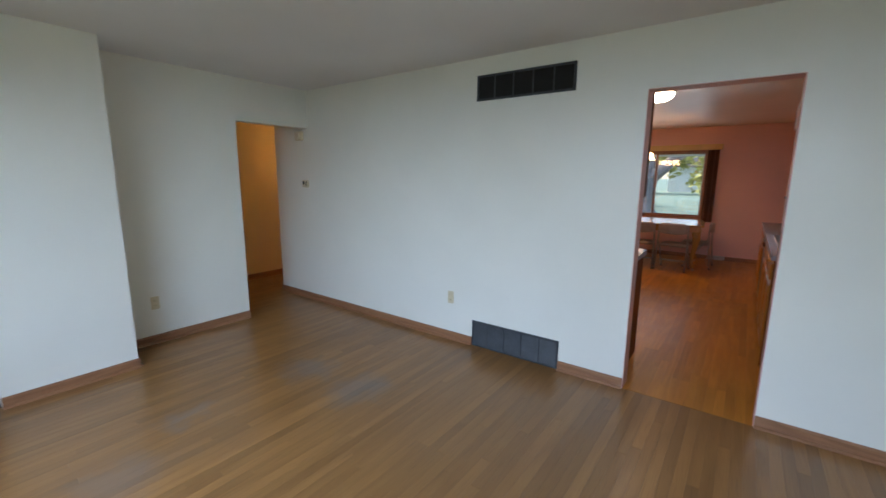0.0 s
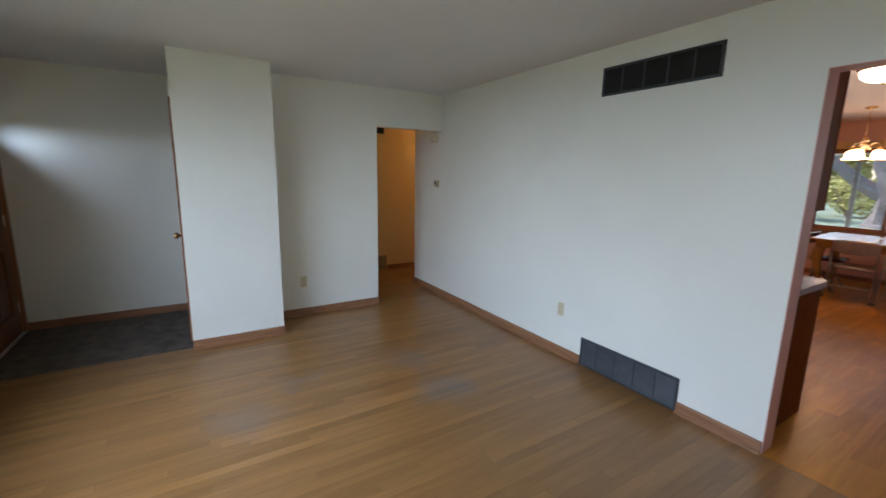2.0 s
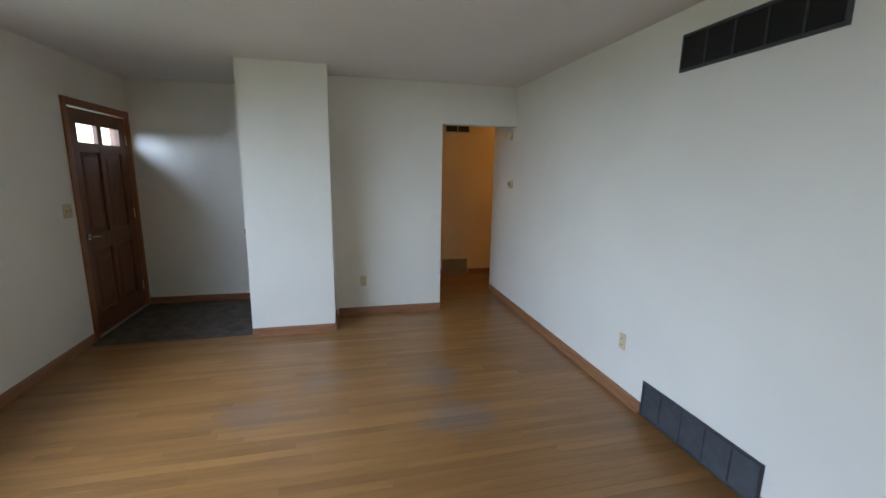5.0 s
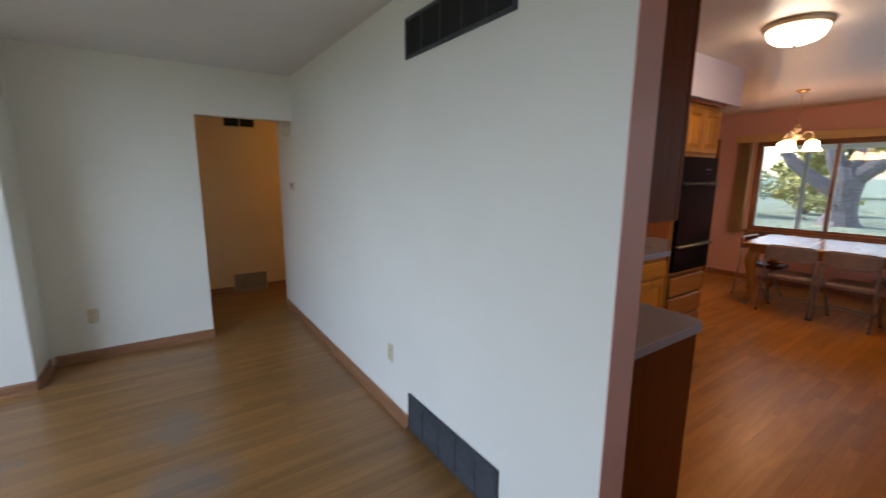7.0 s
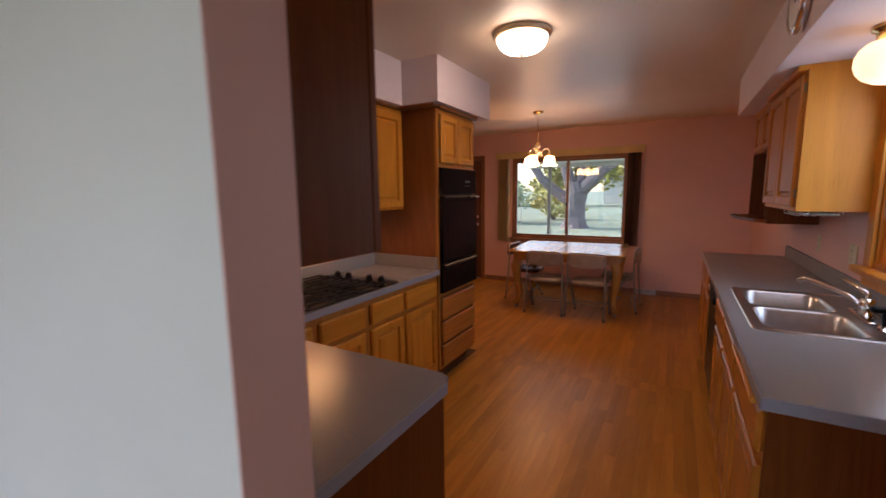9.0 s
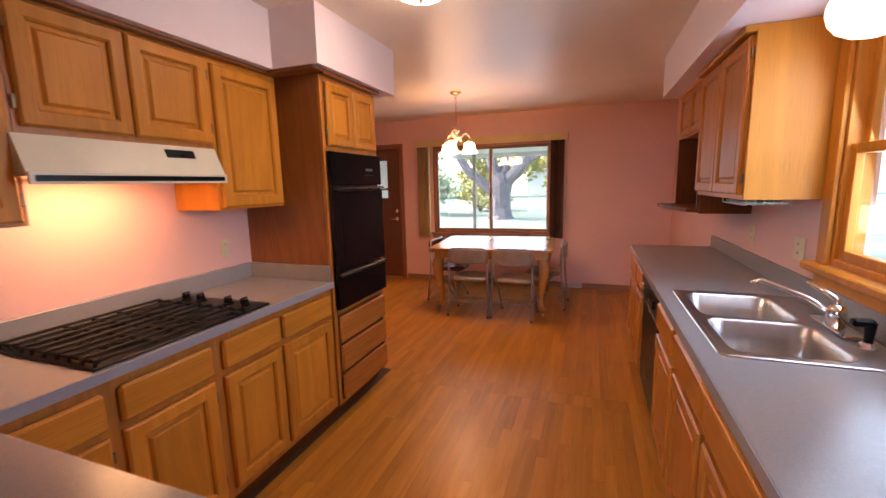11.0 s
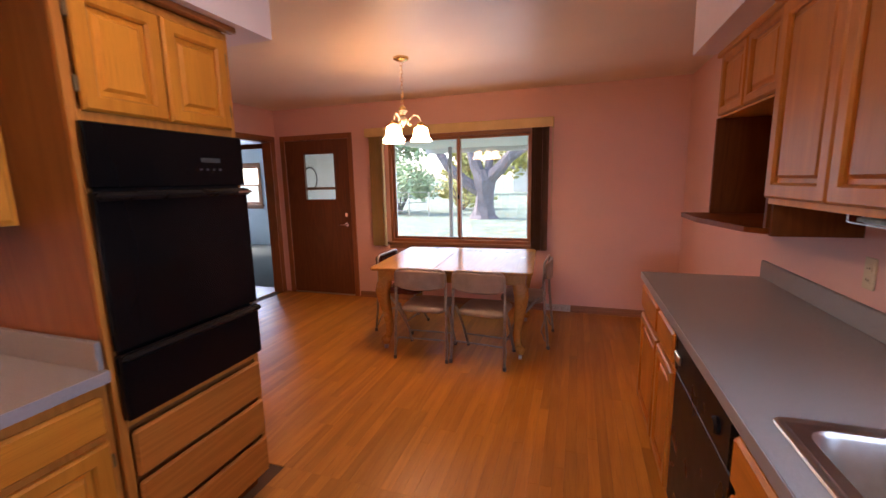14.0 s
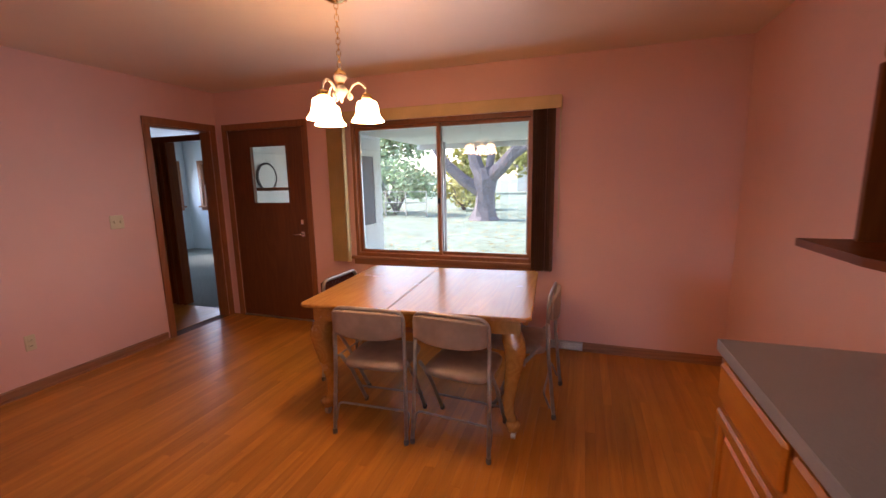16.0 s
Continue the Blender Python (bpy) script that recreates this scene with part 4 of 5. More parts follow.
# cooktop
ck = thing("cooktop", (-1.54, 4.96, CT), "black gas cooktop with cast-iron grates and four knobs", "cooktop")
part("tray", B((-1.825, 4.575, CT, -1.272, 5.345, 0.925), c=0.006), BLACK, ck)
for bx in (-1.70, -1.42):
    for by in (4.75, 5.03):
        burner = part("burner", lathe(bmesh.new(), [(0.05, 0), (0.05, 0.008), (0.03, 0.010), (0.03, 0.016), (0, 0.017)], Matrix.Translation((bx, by, 0.9255)), 20), IRON, ck)
for k, (x0, x1) in enumerate(((-1.815, -1.555), (-1.545, -1.285))):
    bm = bmesh.new()
    zt = 0.944
    for n in range(5):
        x = x0 + (x1 - x0) * n / 4
        tube(bm, rounded([(x, 4.59, 0.9255), (x, 4.59, zt), (x, 5.19, zt), (x, 5.19, 0.9255)], 0.012, 3), 0.0062, 6)
    for y in (4.60, 4.79, 4.89, 4.99, 5.18):
        tube(bm, [(x0, y, zt - 0.006), (x1, y, zt - 0.006)], 0.0065, 6)
    part("grate", bm, IRON, ck)
for x in (-1.74, -1.64, -1.46, -1.36):
    bm = lathe(bmesh.new(), [(0.026, 0), (0.026, 0.006), (0.02, 0.01), (0.019, 0.03), (0.014, 0.034), (0, 0.034)], Matrix.Translation((x, 5.27, 0.9255)), 18)
    add_box(bm, (x - 0.004, 5.25, 0.955, x + 0.004, 5.29, 0.966), 0.002)
    part("knob", bm, BLACK, ck)

# tall oven cabinet
tall = thing("oven_cabinet", (-1.57, 6.17, 0), "tall brown-sided cabinet around the wall oven", "cabinet")
part("body", B((KW + 0.0005, 5.855, FZ, -1.29, 6.48, 2.1285)), BROWN_T, tall)
part("face_frame", B((-1.2895, 5.855, FZ, -1.2705, 5.885, 2.104), (-1.2895, 6.455, FZ, -1.2705, 6.48, 2.104), (-1.2895, 5.885, 1.685, -1.27, 6.455, 1.72), (-1.2895, 5.885, 0.69, -1.27, 6.455, 0.72), (-1.2895, 5.885, FZ, -1.27, 6.455, 0.12), (-1.2895, 5.885, 2.075, -1.2705, 6.455, 2.104), c=0.002), OAK_F, tall)
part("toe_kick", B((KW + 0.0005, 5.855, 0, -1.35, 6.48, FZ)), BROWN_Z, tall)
for y0 in (5.893, 6.175):
    raised_door(tall, facing("+x", -1.27, y0, 1.715), 0.272, 0.355, OAK_Z, OAK_Y, 0.05, hinge=-1 if y0 < 6 else 1)
for z0 in (0.125, 0.315, 0.505):
    drawer(tall, facing("+x", -1.27, 5.885, z0), 0.58, 0.172, OAK_D)
oven = thing("wall_oven", (-1.26, 6.17, 0.72), "black built-in wall oven with a lower broiler drawer", "oven")
part("body", B((-1.289, 5.8855, 0.7205, -1.262, 6.4545, 1.6845)), BLACK, oven)
part("control_panel", B((-1.2615, 5.868, 1.485, -1.238, 6.472, 1.683), c=0.004), BLACKGLASS, oven)
part("display", B((-1.2378, 6.26, 1.575, -1.2368, 6.35, 1.592)), GRILLE, oven)
for k in range(4):
    part("button", B((-1.2378, 6.25 + k * 0.03, 1.545, -1.236, 6.262 + k * 0.03, 1.552)), GRILLE, oven)
part("oven_door", B((-1.2615, 5.868, 0.965, -1.232, 6.472, 1.475), c=0.006), BLACKGLASS, oven)
part("window", B((-1.2318, 5.95, 1.03, -1.2305, 6.39, 1.36)), BLACKGLASS, oven)
part("handle", B((-1.2315, 5.868, 1.445, -1.208, 6.472, 1.472), c=0.010), BLACK, oven)
part("handle_trim", B((-1.2075, 6.40, 1.454, -1.206, 6.472, 1.462)), STEEL, oven)
part("broiler_door", B((-1.2615, 5.868, 0.725, -1.232, 6.472, 0.955), c=0.006), BLACKGLASS, oven)
part("broiler_handle", B((-1.2315, 5.868, 0.928, -1.208, 6.472, 0.953), c=0.010), BLACK, oven)

# ---- kitchen: east run ----
ct2 = thing("countertop", (0.84, 6.1, 0.877), "grey laminate countertop with backsplash around the sink", "countertop")
SX0, SX1, SY0, SY1 = 0.625, 1.055, 5.29, 6.09
bm = bmesh.new()
loops = [[bm.verts.new(p) for p in ((x0, y0, z), (x1, y0, z), (x1, y1, z), (x0, y1, z))] for x0, y0, x1, y1, z in ((0.527, 4.578, KE - 0.0005, 7.721, 0.877), (0.527, 4.578, KE - 0.0005, 7.721, CT), (SX0, SY0, SX1, SY1, CT), (SX0, SY0, SX1, SY1, 0.877))]
for a, b in zip(loops, loops[1:] + loops[:1]):
    for j in range(4):
        bm.faces.new((a[j], a[(j + 1) % 4], b[(j + 1) % 4], b[j]))
part("slab", bm, COUNTER, ct2)
part("edge_band", B((0.5235, 4.5745, 0.876, 0.5268, 7.7245, CT - 0.001), (0.5268, 4.5745, 0.876, KE - 0.0005, 4.5778, CT - 0.001), (0.5268, 7.7212, 0.876, KE - 0.0005, 7.7245, CT - 0.001)), DAYLIT_EDGE, ct2)
part("backsplash", B((KE - 0.02, 4.58, CT, KE - 0.0005, 7.72, 1.01), c=0.003), COUNTER, ct2)

lowR = thing("base_cabinet", (0.85, 5.4, 0), "oak sink base cabinets with raised-panel doors, toned redder for shade", "cabinet", "east base cabinets")
part("body", B((0.555, 4.60, FZ, KE - 0.001, 6.155, 0.70)), OAK_F, lowR)
part("face_frame", B((0.555, 4.60, 0.70, 0.575, 6.155, 0.875)), OAK_F, lowR)
part("end_panel", B((0.545, 4.588, 0.0, KE - 0.001, 4.599, 0.875), c=0.002), BROWN_Z, lowR)
part("toe_kick", B((0.63, 4.60, 0, KE - 0.001, 6.155, FZ)), BROWN_Z, lowR)
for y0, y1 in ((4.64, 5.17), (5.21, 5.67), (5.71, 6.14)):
    drawer(lowR, facing("-x", 0.555, y1, 0.708), y1 - y0, 0.135, OAK_SHADED_Y)
    raised_door(lowR, facing("-x", 0.555, y1, 0.13), y1 - y0, 0.54, OAK_SHADED_Z, OAK_SHADED_Y)
part("cutting_board", B((0.512, 4.66, 0.852, 0.560, 5.15, 0.874), c=0.004), OAK_Y, lowR, "pale pull-out board")
farR = thing("base_cabinet", (0.85, 7.33, 0), "oak base cabinet with two doors and drawers, toned redder for shade", "cabinet", "east base cabinets")
part("body", B((0.555, 6.828, FZ, KE - 0.001, 7.715, 0.875)), OAK_F, farR)
part("toe_kick", B((0.63, 6.828, 0, KE - 0.001, 7.715, FZ)), BROWN_Z, farR)
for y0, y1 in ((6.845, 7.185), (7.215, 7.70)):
    drawer(farR, facing("-x", 0.555, y1, 0.708), y1 - y0, 0.135, OAK_SHADED_Y)
    raised_door(farR, facing("-x", 0.555, y1, 0.13), y1 - y0, 0.54, OAK_SHADED_Z, OAK_SHADED_Y, 0.05)
dwr = thing("dishwasher", (0.85, 6.49, 0), "black built-in dishwasher under the counter", "dishwasher")
part("body", B((0.575, 6.158, 0.03, KE - 0.001, 6.826, 0.874)), BLACK, dwr)
part("door", B((0.545, 6.17, 0.13, 0.574, 6.815, 0.70), c=0.004), BLACK, dwr)
part("control_panel", B((0.538, 6.17, 0.71, 0.574, 6.815, 0.862), c=0.006), BLACK, dwr)
part("latch", B((0.526, 6.70, 0.765, 0.5378, 6.78, 0.80), c=0.004), PEWTER, dwr, "small metal latch")
part("dial", lathe(bmesh.new(), [(0.026, 0), (0.026, 0.008), (0.02, 0.016), (0, 0.016)], facing("-x", 0.5378, 6.27, 0.785), 20), BLACK, dwr, "round black dial")
part("kick_plate", B((0.60, 6.17, 0.02, 0.6145, 6.815, 0.12)), BLACK, dwr)

# sink
sink = thing("sink", (0.84, 5.69, 0.74), "double-bowl stainless steel sink set in the counter", "sink")
bm = bmesh.new()
RZ = CT + 0.006
ix = (0.64, 0.975)
bowls = ((5.315, 5.665), (5.705, 6.065))


def corner_ring(bm, x0, y0, x1, y1, z, r):
    """A closed loop round a rectangle with round corners, 24 points."""
    out = []
    for cx, cy, a0 in ((x1 - r, y1 - r, 0), (x0 + r, y1 - r, 90), (x0 + r, y0 + r, 180), (x1 - r, y0 + r, 270)):
        out += [bm.verts.new((cx + r * math.cos(radians(a0 + 18 * k)), cy + r * math.sin(radians(a0 + 18 * k)), z)) for k in range(6)]
    return out


def square_ring(bm, x0, y0, x1, y1, z, r):
    """The same loop with its corners left sharp."""
    out = []
    for cx, cy, sx, sy, swap in ((x1, y1, -r, -r, 0), (x0, y1, r, -r, 1), (x0, y0, r, r, 0), (x1, y0, -r, r, 1)):
        first, last = ((cx, cy + sy), (cx + sx, cy)) if not swap else ((cx + sx, cy), (cx, cy + sy))
        out += [bm.verts.new((*p, z)) for p in (first, (cx, cy), (cx, cy), (cx, cy), (cx, cy), last)]
    return out


def bridge(bm, a, b):
    for k in range(len(a)):
        bm.faces.new((a[k], a[(k + 1) % len(a)], b[(k + 1) % len(a)], b[k]))


cells = ((0.612, 5.287, 1.085, 5.685), (0.612, 5.685, 1.085, 6.093))
for (y0, y1), cell in zip(bowls, cells):
    bridge(bm, corner_ring(bm, ix[0] - 0.003, y0 - 0.003, ix[1] + 0.003, y1 + 0.003, RZ - 0.002, 0.052), square_ring(bm, *cell, RZ - 0.002, 0.05))
loops = [square_ring(bm, 0.612, 5.287, 1.085, 6.093, RZ - 0.002, 0.05), corner_ring(bm, 0.606, 5.281, 1.091, 6.099, RZ, 0.012), corner_ring(bm, 0.598, 5.273, 1.099, 6.107, RZ + 0.001, 0.026),
         corner_ring(bm, 0.592, 5.267, 1.105, 6.113, RZ - 0.001, 0.032), corner_ring(bm, 0.589, 5.264, 1.108, 6.116, CT + 0.0004, 0.035)]
for a, b in zip(loops, loops[1:]):
    bridge(bm, a, b)
bmesh.ops.remove_doubles(bm, verts=bm.verts, dist=0.00005)
part("rim", bm, STEEL, sink)


def bowl(bm, x0, y0, x1, y1, top, bottom):
    def ring(inset, z, r):
        out = []
        for cx, cy, a0 in ((x1 - inset - r, y1 - inset - r, 0), (x0 + inset + r, y1 - inset - r, 90), (x0 + inset + r, y0 + inset + r, 180), (x1 - inset - r, y0 + inset + r, 270)):
            for k in range(6):
                a = radians(a0 + 18 * k)
                out.append(bm.verts.new((cx + r * math.cos(a), cy + r * math.sin(a), z)))
        return out
    rings = [ring(-0.004, top, 0.05), ring(0.004, top - 0.01, 0.06), ring(0.016, bottom + 0.045, 0.06), ring(0.026, bottom + 0.014, 0.055), ring(0.06, bottom, 0.045)]
    for a, b in zip(rings, rings[1:]):
        for k in range(len(a)):
            bm.faces.new((a[k], a[(k + 1) % len(a)], b[(k + 1) % len(a)], b[k]))
    bm.faces.new(rings[-1])


for y0, y1 in bowls:
    bm = bmesh.new()
    bowl(bm, ix[0], y0, ix[1], y1, RZ - 0.001, 0.745)
    bw = part("bowl", bm, STEEL, sink, smooth=True)
    part("drain", lathe(bmesh.new(), [(0.042, 0), (0.04, 0.003), (0.03, 0.001), (0, 0.001)], Matrix.Translation((0.81, (y0 + y1) / 2, 0.7465)), 20), CHROME, bw)
fa = thing("faucet", (1.04, 5.62, RZ), "chrome single-lever kitchen faucet", "faucet")
part("deck_plate", B((1.015, 5.52, RZ, 1.075, 5.77, RZ + 0.012), c=0.005), CHROME, fa)
part("base", lathe(bmesh.new(), [(0.03, 0), (0.03, 0.05), (0.024, 0.075), (0, 0.08)], Matrix.Translation((1.045, 5.645, RZ + 0.0122)), 20), CHROME, fa, smooth=True)
part("spout", tube(bmesh.new(), rounded([(1.045, 5.645, RZ + 0.04), (0.99, 5.70, RZ + 0.09), (0.86, 5.81, RZ + 0.135), (0.84, 5.825, RZ + 0.115)], 0.03), 0.012, 12), CHROME, fa, smooth=True)
part("lever", tube(bmesh.new(), rounded([(1.045, 5.645, RZ + 0.08), (1.045, 5.65, RZ + 0.11), (0.98, 5.72, RZ + 0.155)], 0.03), 0.010, 10), CHROME, fa, smooth=True)
sp = thing("side_sprayer", (1.05, 5.46, RZ), "black pull-out sprayer beside the faucet", "sprayer")
part("collar", lathe(bmesh.new(), [(0.026, 0), (0.024, 0.01), (0.016, 0.018), (0, 0.018)], Matrix.Translation((1.05, 5.46, RZ)), 18), CHROME, sp)
bm = lathe(bmesh.new(), [(0.012, 0.0185), (0.015, 0.06), (0.017, 0.085), (0, 0.09)], Matrix.Translation((1.05, 5.46, RZ)), 14)
add_box(bm, (1.0, 5.445, RZ + 0.07, 1.06, 5.475, RZ + 0.095), 0.006)
part("head", bm, BLACK, sp)

# east wall cabinets
uR = thing("wall_cabinet", (1.0, 6.5, 1.375), "oak wall cabinet with two raised-panel doors toned darker for shade", "cabinet", "east wall cabinets")
part("body", B((0.868, 6.075, 1.375, KE - 0.0005, 6.945, 2.129)), OAK_Z, uR)
part("end_panel", B((0.846, 6.06, 1.372, KE - 0.0005, 6.0745, 2.129), c=0.002), OAK_Z, uR)
part("face_frame", B((0.848, 6.075, 1.372, 0.8675, 6.945, 1.40), (0.848, 6.075, 2.09, 0.8675, 6.945, 2.129), (0.848, 6.075, 1.40, 0.8675, 6.10, 2.09), (0.848, 6.92, 1.40, 0.8675, 6.945, 2.09)), OAK_Z, uR)
# doors in the darkened oak, shade of the east side painted in
raised_door(uR, facing("-x", 0.848, 6.51, 1.395), 0.42, 0.70, OAK_SHADED_Z, OAK_SHADED_Y, hinge=1)
raised_door(uR, facing("-x", 0.848, 6.935, 1.395), 0.42, 0.70, OAK_SHADED_Z, OAK_SHADED_Y)
nk = thing("wall_cabinet", (1.0, 7.33, 1.25), "oak cabinet with an open dark nook and a projecting shelf", "cabinet", "east wall cabinets")
part("upper_box", B((0.868, 6.948, 1.79, KE - 0.0005, 7.70, 2.129)), OAK_Z, nk)
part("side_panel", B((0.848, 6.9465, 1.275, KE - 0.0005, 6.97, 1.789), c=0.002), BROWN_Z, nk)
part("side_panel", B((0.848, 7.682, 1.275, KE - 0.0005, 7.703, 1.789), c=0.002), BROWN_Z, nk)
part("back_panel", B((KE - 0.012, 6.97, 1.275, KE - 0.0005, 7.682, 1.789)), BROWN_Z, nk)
bm = bmesh.new()
hull(bm, [Vector((x, y, z)) for z in (1.25, 1.2745) for x, y in ((KE - 0.0005, 6.9465), (0.86, 6.9465), (0.80, 7.02), (0.72, 7.40), (0.72, 7.744), (KE - 0.0005, 7.744))])
part("shelf", bm, BROWN_Z, nk)
part("under_panel", B((0.86, 6.925, 1.245, KE - 0.0005, 6.9455, 1.371)), BROWN_Z, nk)
for y1 in (7.32, 7.69):
    raised_door(nk, facing("-x", 0.868, y1, 1.80), 0.355, 0.315, OAK_SHADED_Z, OAK_SHADED_Y, 0.045, hinge=1 if y1 < 7.5 else 0)
uN = thing("wall_cabinet", (1.0, 4.5, 1.375), "honey oak wall cabinet on the near side of the sink window", "cabinet", "east wall cabinets")
part("body", B((0.868, 4.05, 1.375, KE - 0.0005, 4.93, 2.129)), OAK_Z, uN)
part("face_frame", B((0.848, 4.05, 1.372, 0.8675, 4.93, 1.40), (0.848, 4.05, 2.09, 0.8675, 4.93, 2.129), (0.848, 4.05, 1.40, 0.8675, 4.08, 2.09), (0.848, 4.90, 1.40, 0.8675, 4.93, 2.09)), OAK_Z, uN)
raised_door(uN, facing("-x", 0.848, 4.485, 1.395), 0.41, 0.70, OAK_Z, OAK_Y)
raised_door(uN, facing("-x", 0.848, 4.91, 1.395), 0.41, 0.70, OAK_Z, OAK_Y)
struct("cornice", B((0.80, 6.06, 2.102, 0.847, 6.945, 2.1295), (0.83, 6.945, 2.102, 0.867, 7.71, 2.1295), (0.80, 4.05, 2.102, 0.847, 4.93, 2.1295), c=0.004), OAK_Y, "oak trim under the soffit", "trim")
rack = thing("under_cabinet_rack", (1.0, 6.35, 1.33), "wire rack with papers hung under the wall cabinet", "rack")
for k in range(6):
    part("wire", tube(bmesh.new(), rounded([(0.88 + k * 0.035, 6.12, 1.3715), (0.88 + k * 0.035, 6.12, 1.345), (0.88 + k * 0.035, 6.50, 1.345), (0.88 + k * 0.035, 6.50, 1.3715)], 0.01, 3), 0.0025, 6), STEEL, rack)
part("paper", B((0.89, 6.14, 1.349, 1.05, 6.48, 1.360), c=0.002), plain("pale_green_paper", (0.45, 0.52, 0.42), 0.7, vary=0.2, scale=40), rack)

# clock on the soffit
ck2 = thing("wall_clock", (0.71, 5.58, 2.30), "round chrome wall clock on the soffit", "clock")
mc = facing("-x", 0.7145, 5.58, 2.29)
part("case", lathe(bmesh.new(), [(0.13, 0), (0.135, 0.02), (0.13, 0.035), (0.118, 0.04), (0.115, 0.03), (0, 0.03)], mc, 36), CHROME, ck2, smooth=True)
part("face", lathe(bmesh.new(), [(0.112, 0.0302), (0.112, 0.032), (0, 0.032)], mc, 36), BRIGHT, ck2)
bm = bmesh.new()
add_box(bm, (-0.003, -0.005, 0.0325, 0.003, 0.085, 0.034), 0, mc)
add_box(bm, (-0.005, -0.004, 0.0342, 0.05, 0.004, 0.0355), 0, mc)
part("pointer", bm, BLACK, ck2)

# ---- lamps ----
dome = thing("ceiling_lamp", (-0.575, 5.70, 2.30), "frosted glass dome ceiling lamp with a bronze rim, lit", "lamp")
mt = Matrix.Translation((-0.575, 5.70, 2.44))
part("rim", lathe(bmesh.new(), [(0.15, -0.0005), (0.172, -0.004), (0.176, -0.010), (0.167, -0.014), (0.171, -0.018), (0.168, -0.024), (0.156, -0.031), (0.150, -0.032), (0.146, -0.028)], mt, 44), PEWTER, dome, "aged bronze stepped rim", True)
part("shade", lathe(bmesh.new(), [(0.149, -0.030), (0.148, -0.052), (0.134, -0.080), (0.104, -0.103), (0.056, -0.118), (0, -0.122)], mt, 44), SHADE, dome, smooth=True)
part("finial", lathe(bmesh.new(), [(0, -0.120), (0.013, -0.123), (0.015, -0.128), (0.006, -0.133), (0.009, -0.138), (0, -0.144)], mt, 16), PEWTER, dome, smooth=True)
gl = thing("sink_lamp", (1.005, 5.56, 1.95), "opal glass globe lamp with brass collar under the soffit", "lamp")
mt = Matrix.Translation((1.005, 5.56, 2.13))
part("collar", lathe(bmesh.new(), [(0.075, -0.0005), (0.078, -0.014), (0.06, -0.024), (0.058, -0.052), (0.05, -0.054)], mt, 28), BRASS, gl, smooth=True)
part("globe", lathe(bmesh.new(), [(0.052, -0.052), (0.085, -0.063), (0.108, -0.085), (0.119, -0.115), (0.120, -0.14), (0.112, -0.17), (0.092, -0.197), (0.06, -0.216), (0.03, -0.224), (0, -0.226)], mt, 40), GLOBE, gl, smooth=True)

chn = thing("chandelier", (-1.205, 8.153, 1.79), "brass and white chandelier with three lit opal bell shades", "chandelier")
CX, CY = -1.205, 8.153
mt = Matrix.Translation((CX, CY, 0))
part("canopy", lathe(bmesh.new(), [(0.062, 2.4395), (0.06, 2.425), (0.03, 2.412), (0.012, 2.405), (0, 2.405)], mt, 28), BRASS, chn, smooth=True)
for k in range(11):
    z = 2.40 - k * 0.029
    a = radians(90 * (k % 2) + 20)
    bm = bmesh.new()
    pts = [Vector((CX + 0.011 * math.cos(b) * math.cos(a), CY + 0.011 * math.cos(b) * math.sin(a), z - 0.008 + 0.020 * math.sin(b))) for b in [2 * math.pi * j / 12 for j in range(13)]]
    tube(bm, pts, 0.0022, 6)
    part("chain_link", bm, BRASS, chn)
IVORY = plain("ivory_ceramic", (0.75, 0.66, 0.55), 0.25, vary=0.04)
part("cap", lathe(bmesh.new(), [(0, 2.082), (0.012, 2.078), (0.03, 2.06), (0.033, 2.045), (0, 2.045)], mt, 24), BRASS, chn, smooth=True)
part("stem", lathe(bmesh.new(), [(0.034, 2.0445), (0.04, 2.035), (0.018, 2.01), (0.016, 1.995), (0.03, 1.985), (0.04, 1.965), (0.02, 1.94), (0.008, 1.925), (0.012, 1.918), (0, 1.905)], mt, 24), IVORY, chn, "ivory ceramic body", True)
part("collar", lathe(bmesh.new(), [(0.0185, 2.011), (0.021, 2.004), (0.0185, 1.996)], mt, 24), BRASS, chn)
for deg in (15, 150, 262):
    a = radians(deg)
    d = Vector((math.cos(a), math.sin(a), 0))
    c = Vector((CX, CY, 0))
    pts = [c + d * r + Vector((0, 0, z)) for r, z in ((0.05, 1.955), (0.062, 1.935), (0.05, 1.922), (0.038, 1.938), (0.045, 1.965), (0.07, 1.998), (0.10, 2.012), (0.128, 1.995), (0.140, 1.965), (0.141, 1.945))]
    arm = part("arm", tube(bmesh.new(), rounded(pts, 0.02, 3), 0.0065, 8), IVORY, chn, smooth=True)
    ma = Matrix.Translation(c + d * 0.141)
    part("socket", lathe(bmesh.new(), [(0.008, 1.953), (0.026, 1.944), (0.03, 1.925), (0.022, 1.915)], ma, 20), BRASS, arm, smooth=True)
    part("shade", lathe(bmesh.new(), [(0.026, 1.918), (0.052, 1.905), (0.06, 1.88), (0.063, 1.85), (0.07, 1.83), (0.086, 1.812), (0.09, 1.803), (0.084, 1.803), (0.05, 1.83), (0, 1.84)], ma, 28), BELL, chn, smooth=True)

# ---- dining table and chairs ----
tb = thing("dining_table", (-0.9, 8.72, 0), "oak extension dining table with a gloss varnish and cabriole legs", "table")
TW, TD = 1.385, 1.15
TM = Matrix.Translation((-1.555, 8.10, 0)) @ pose(0, 0, 0, 0, 0, 4)


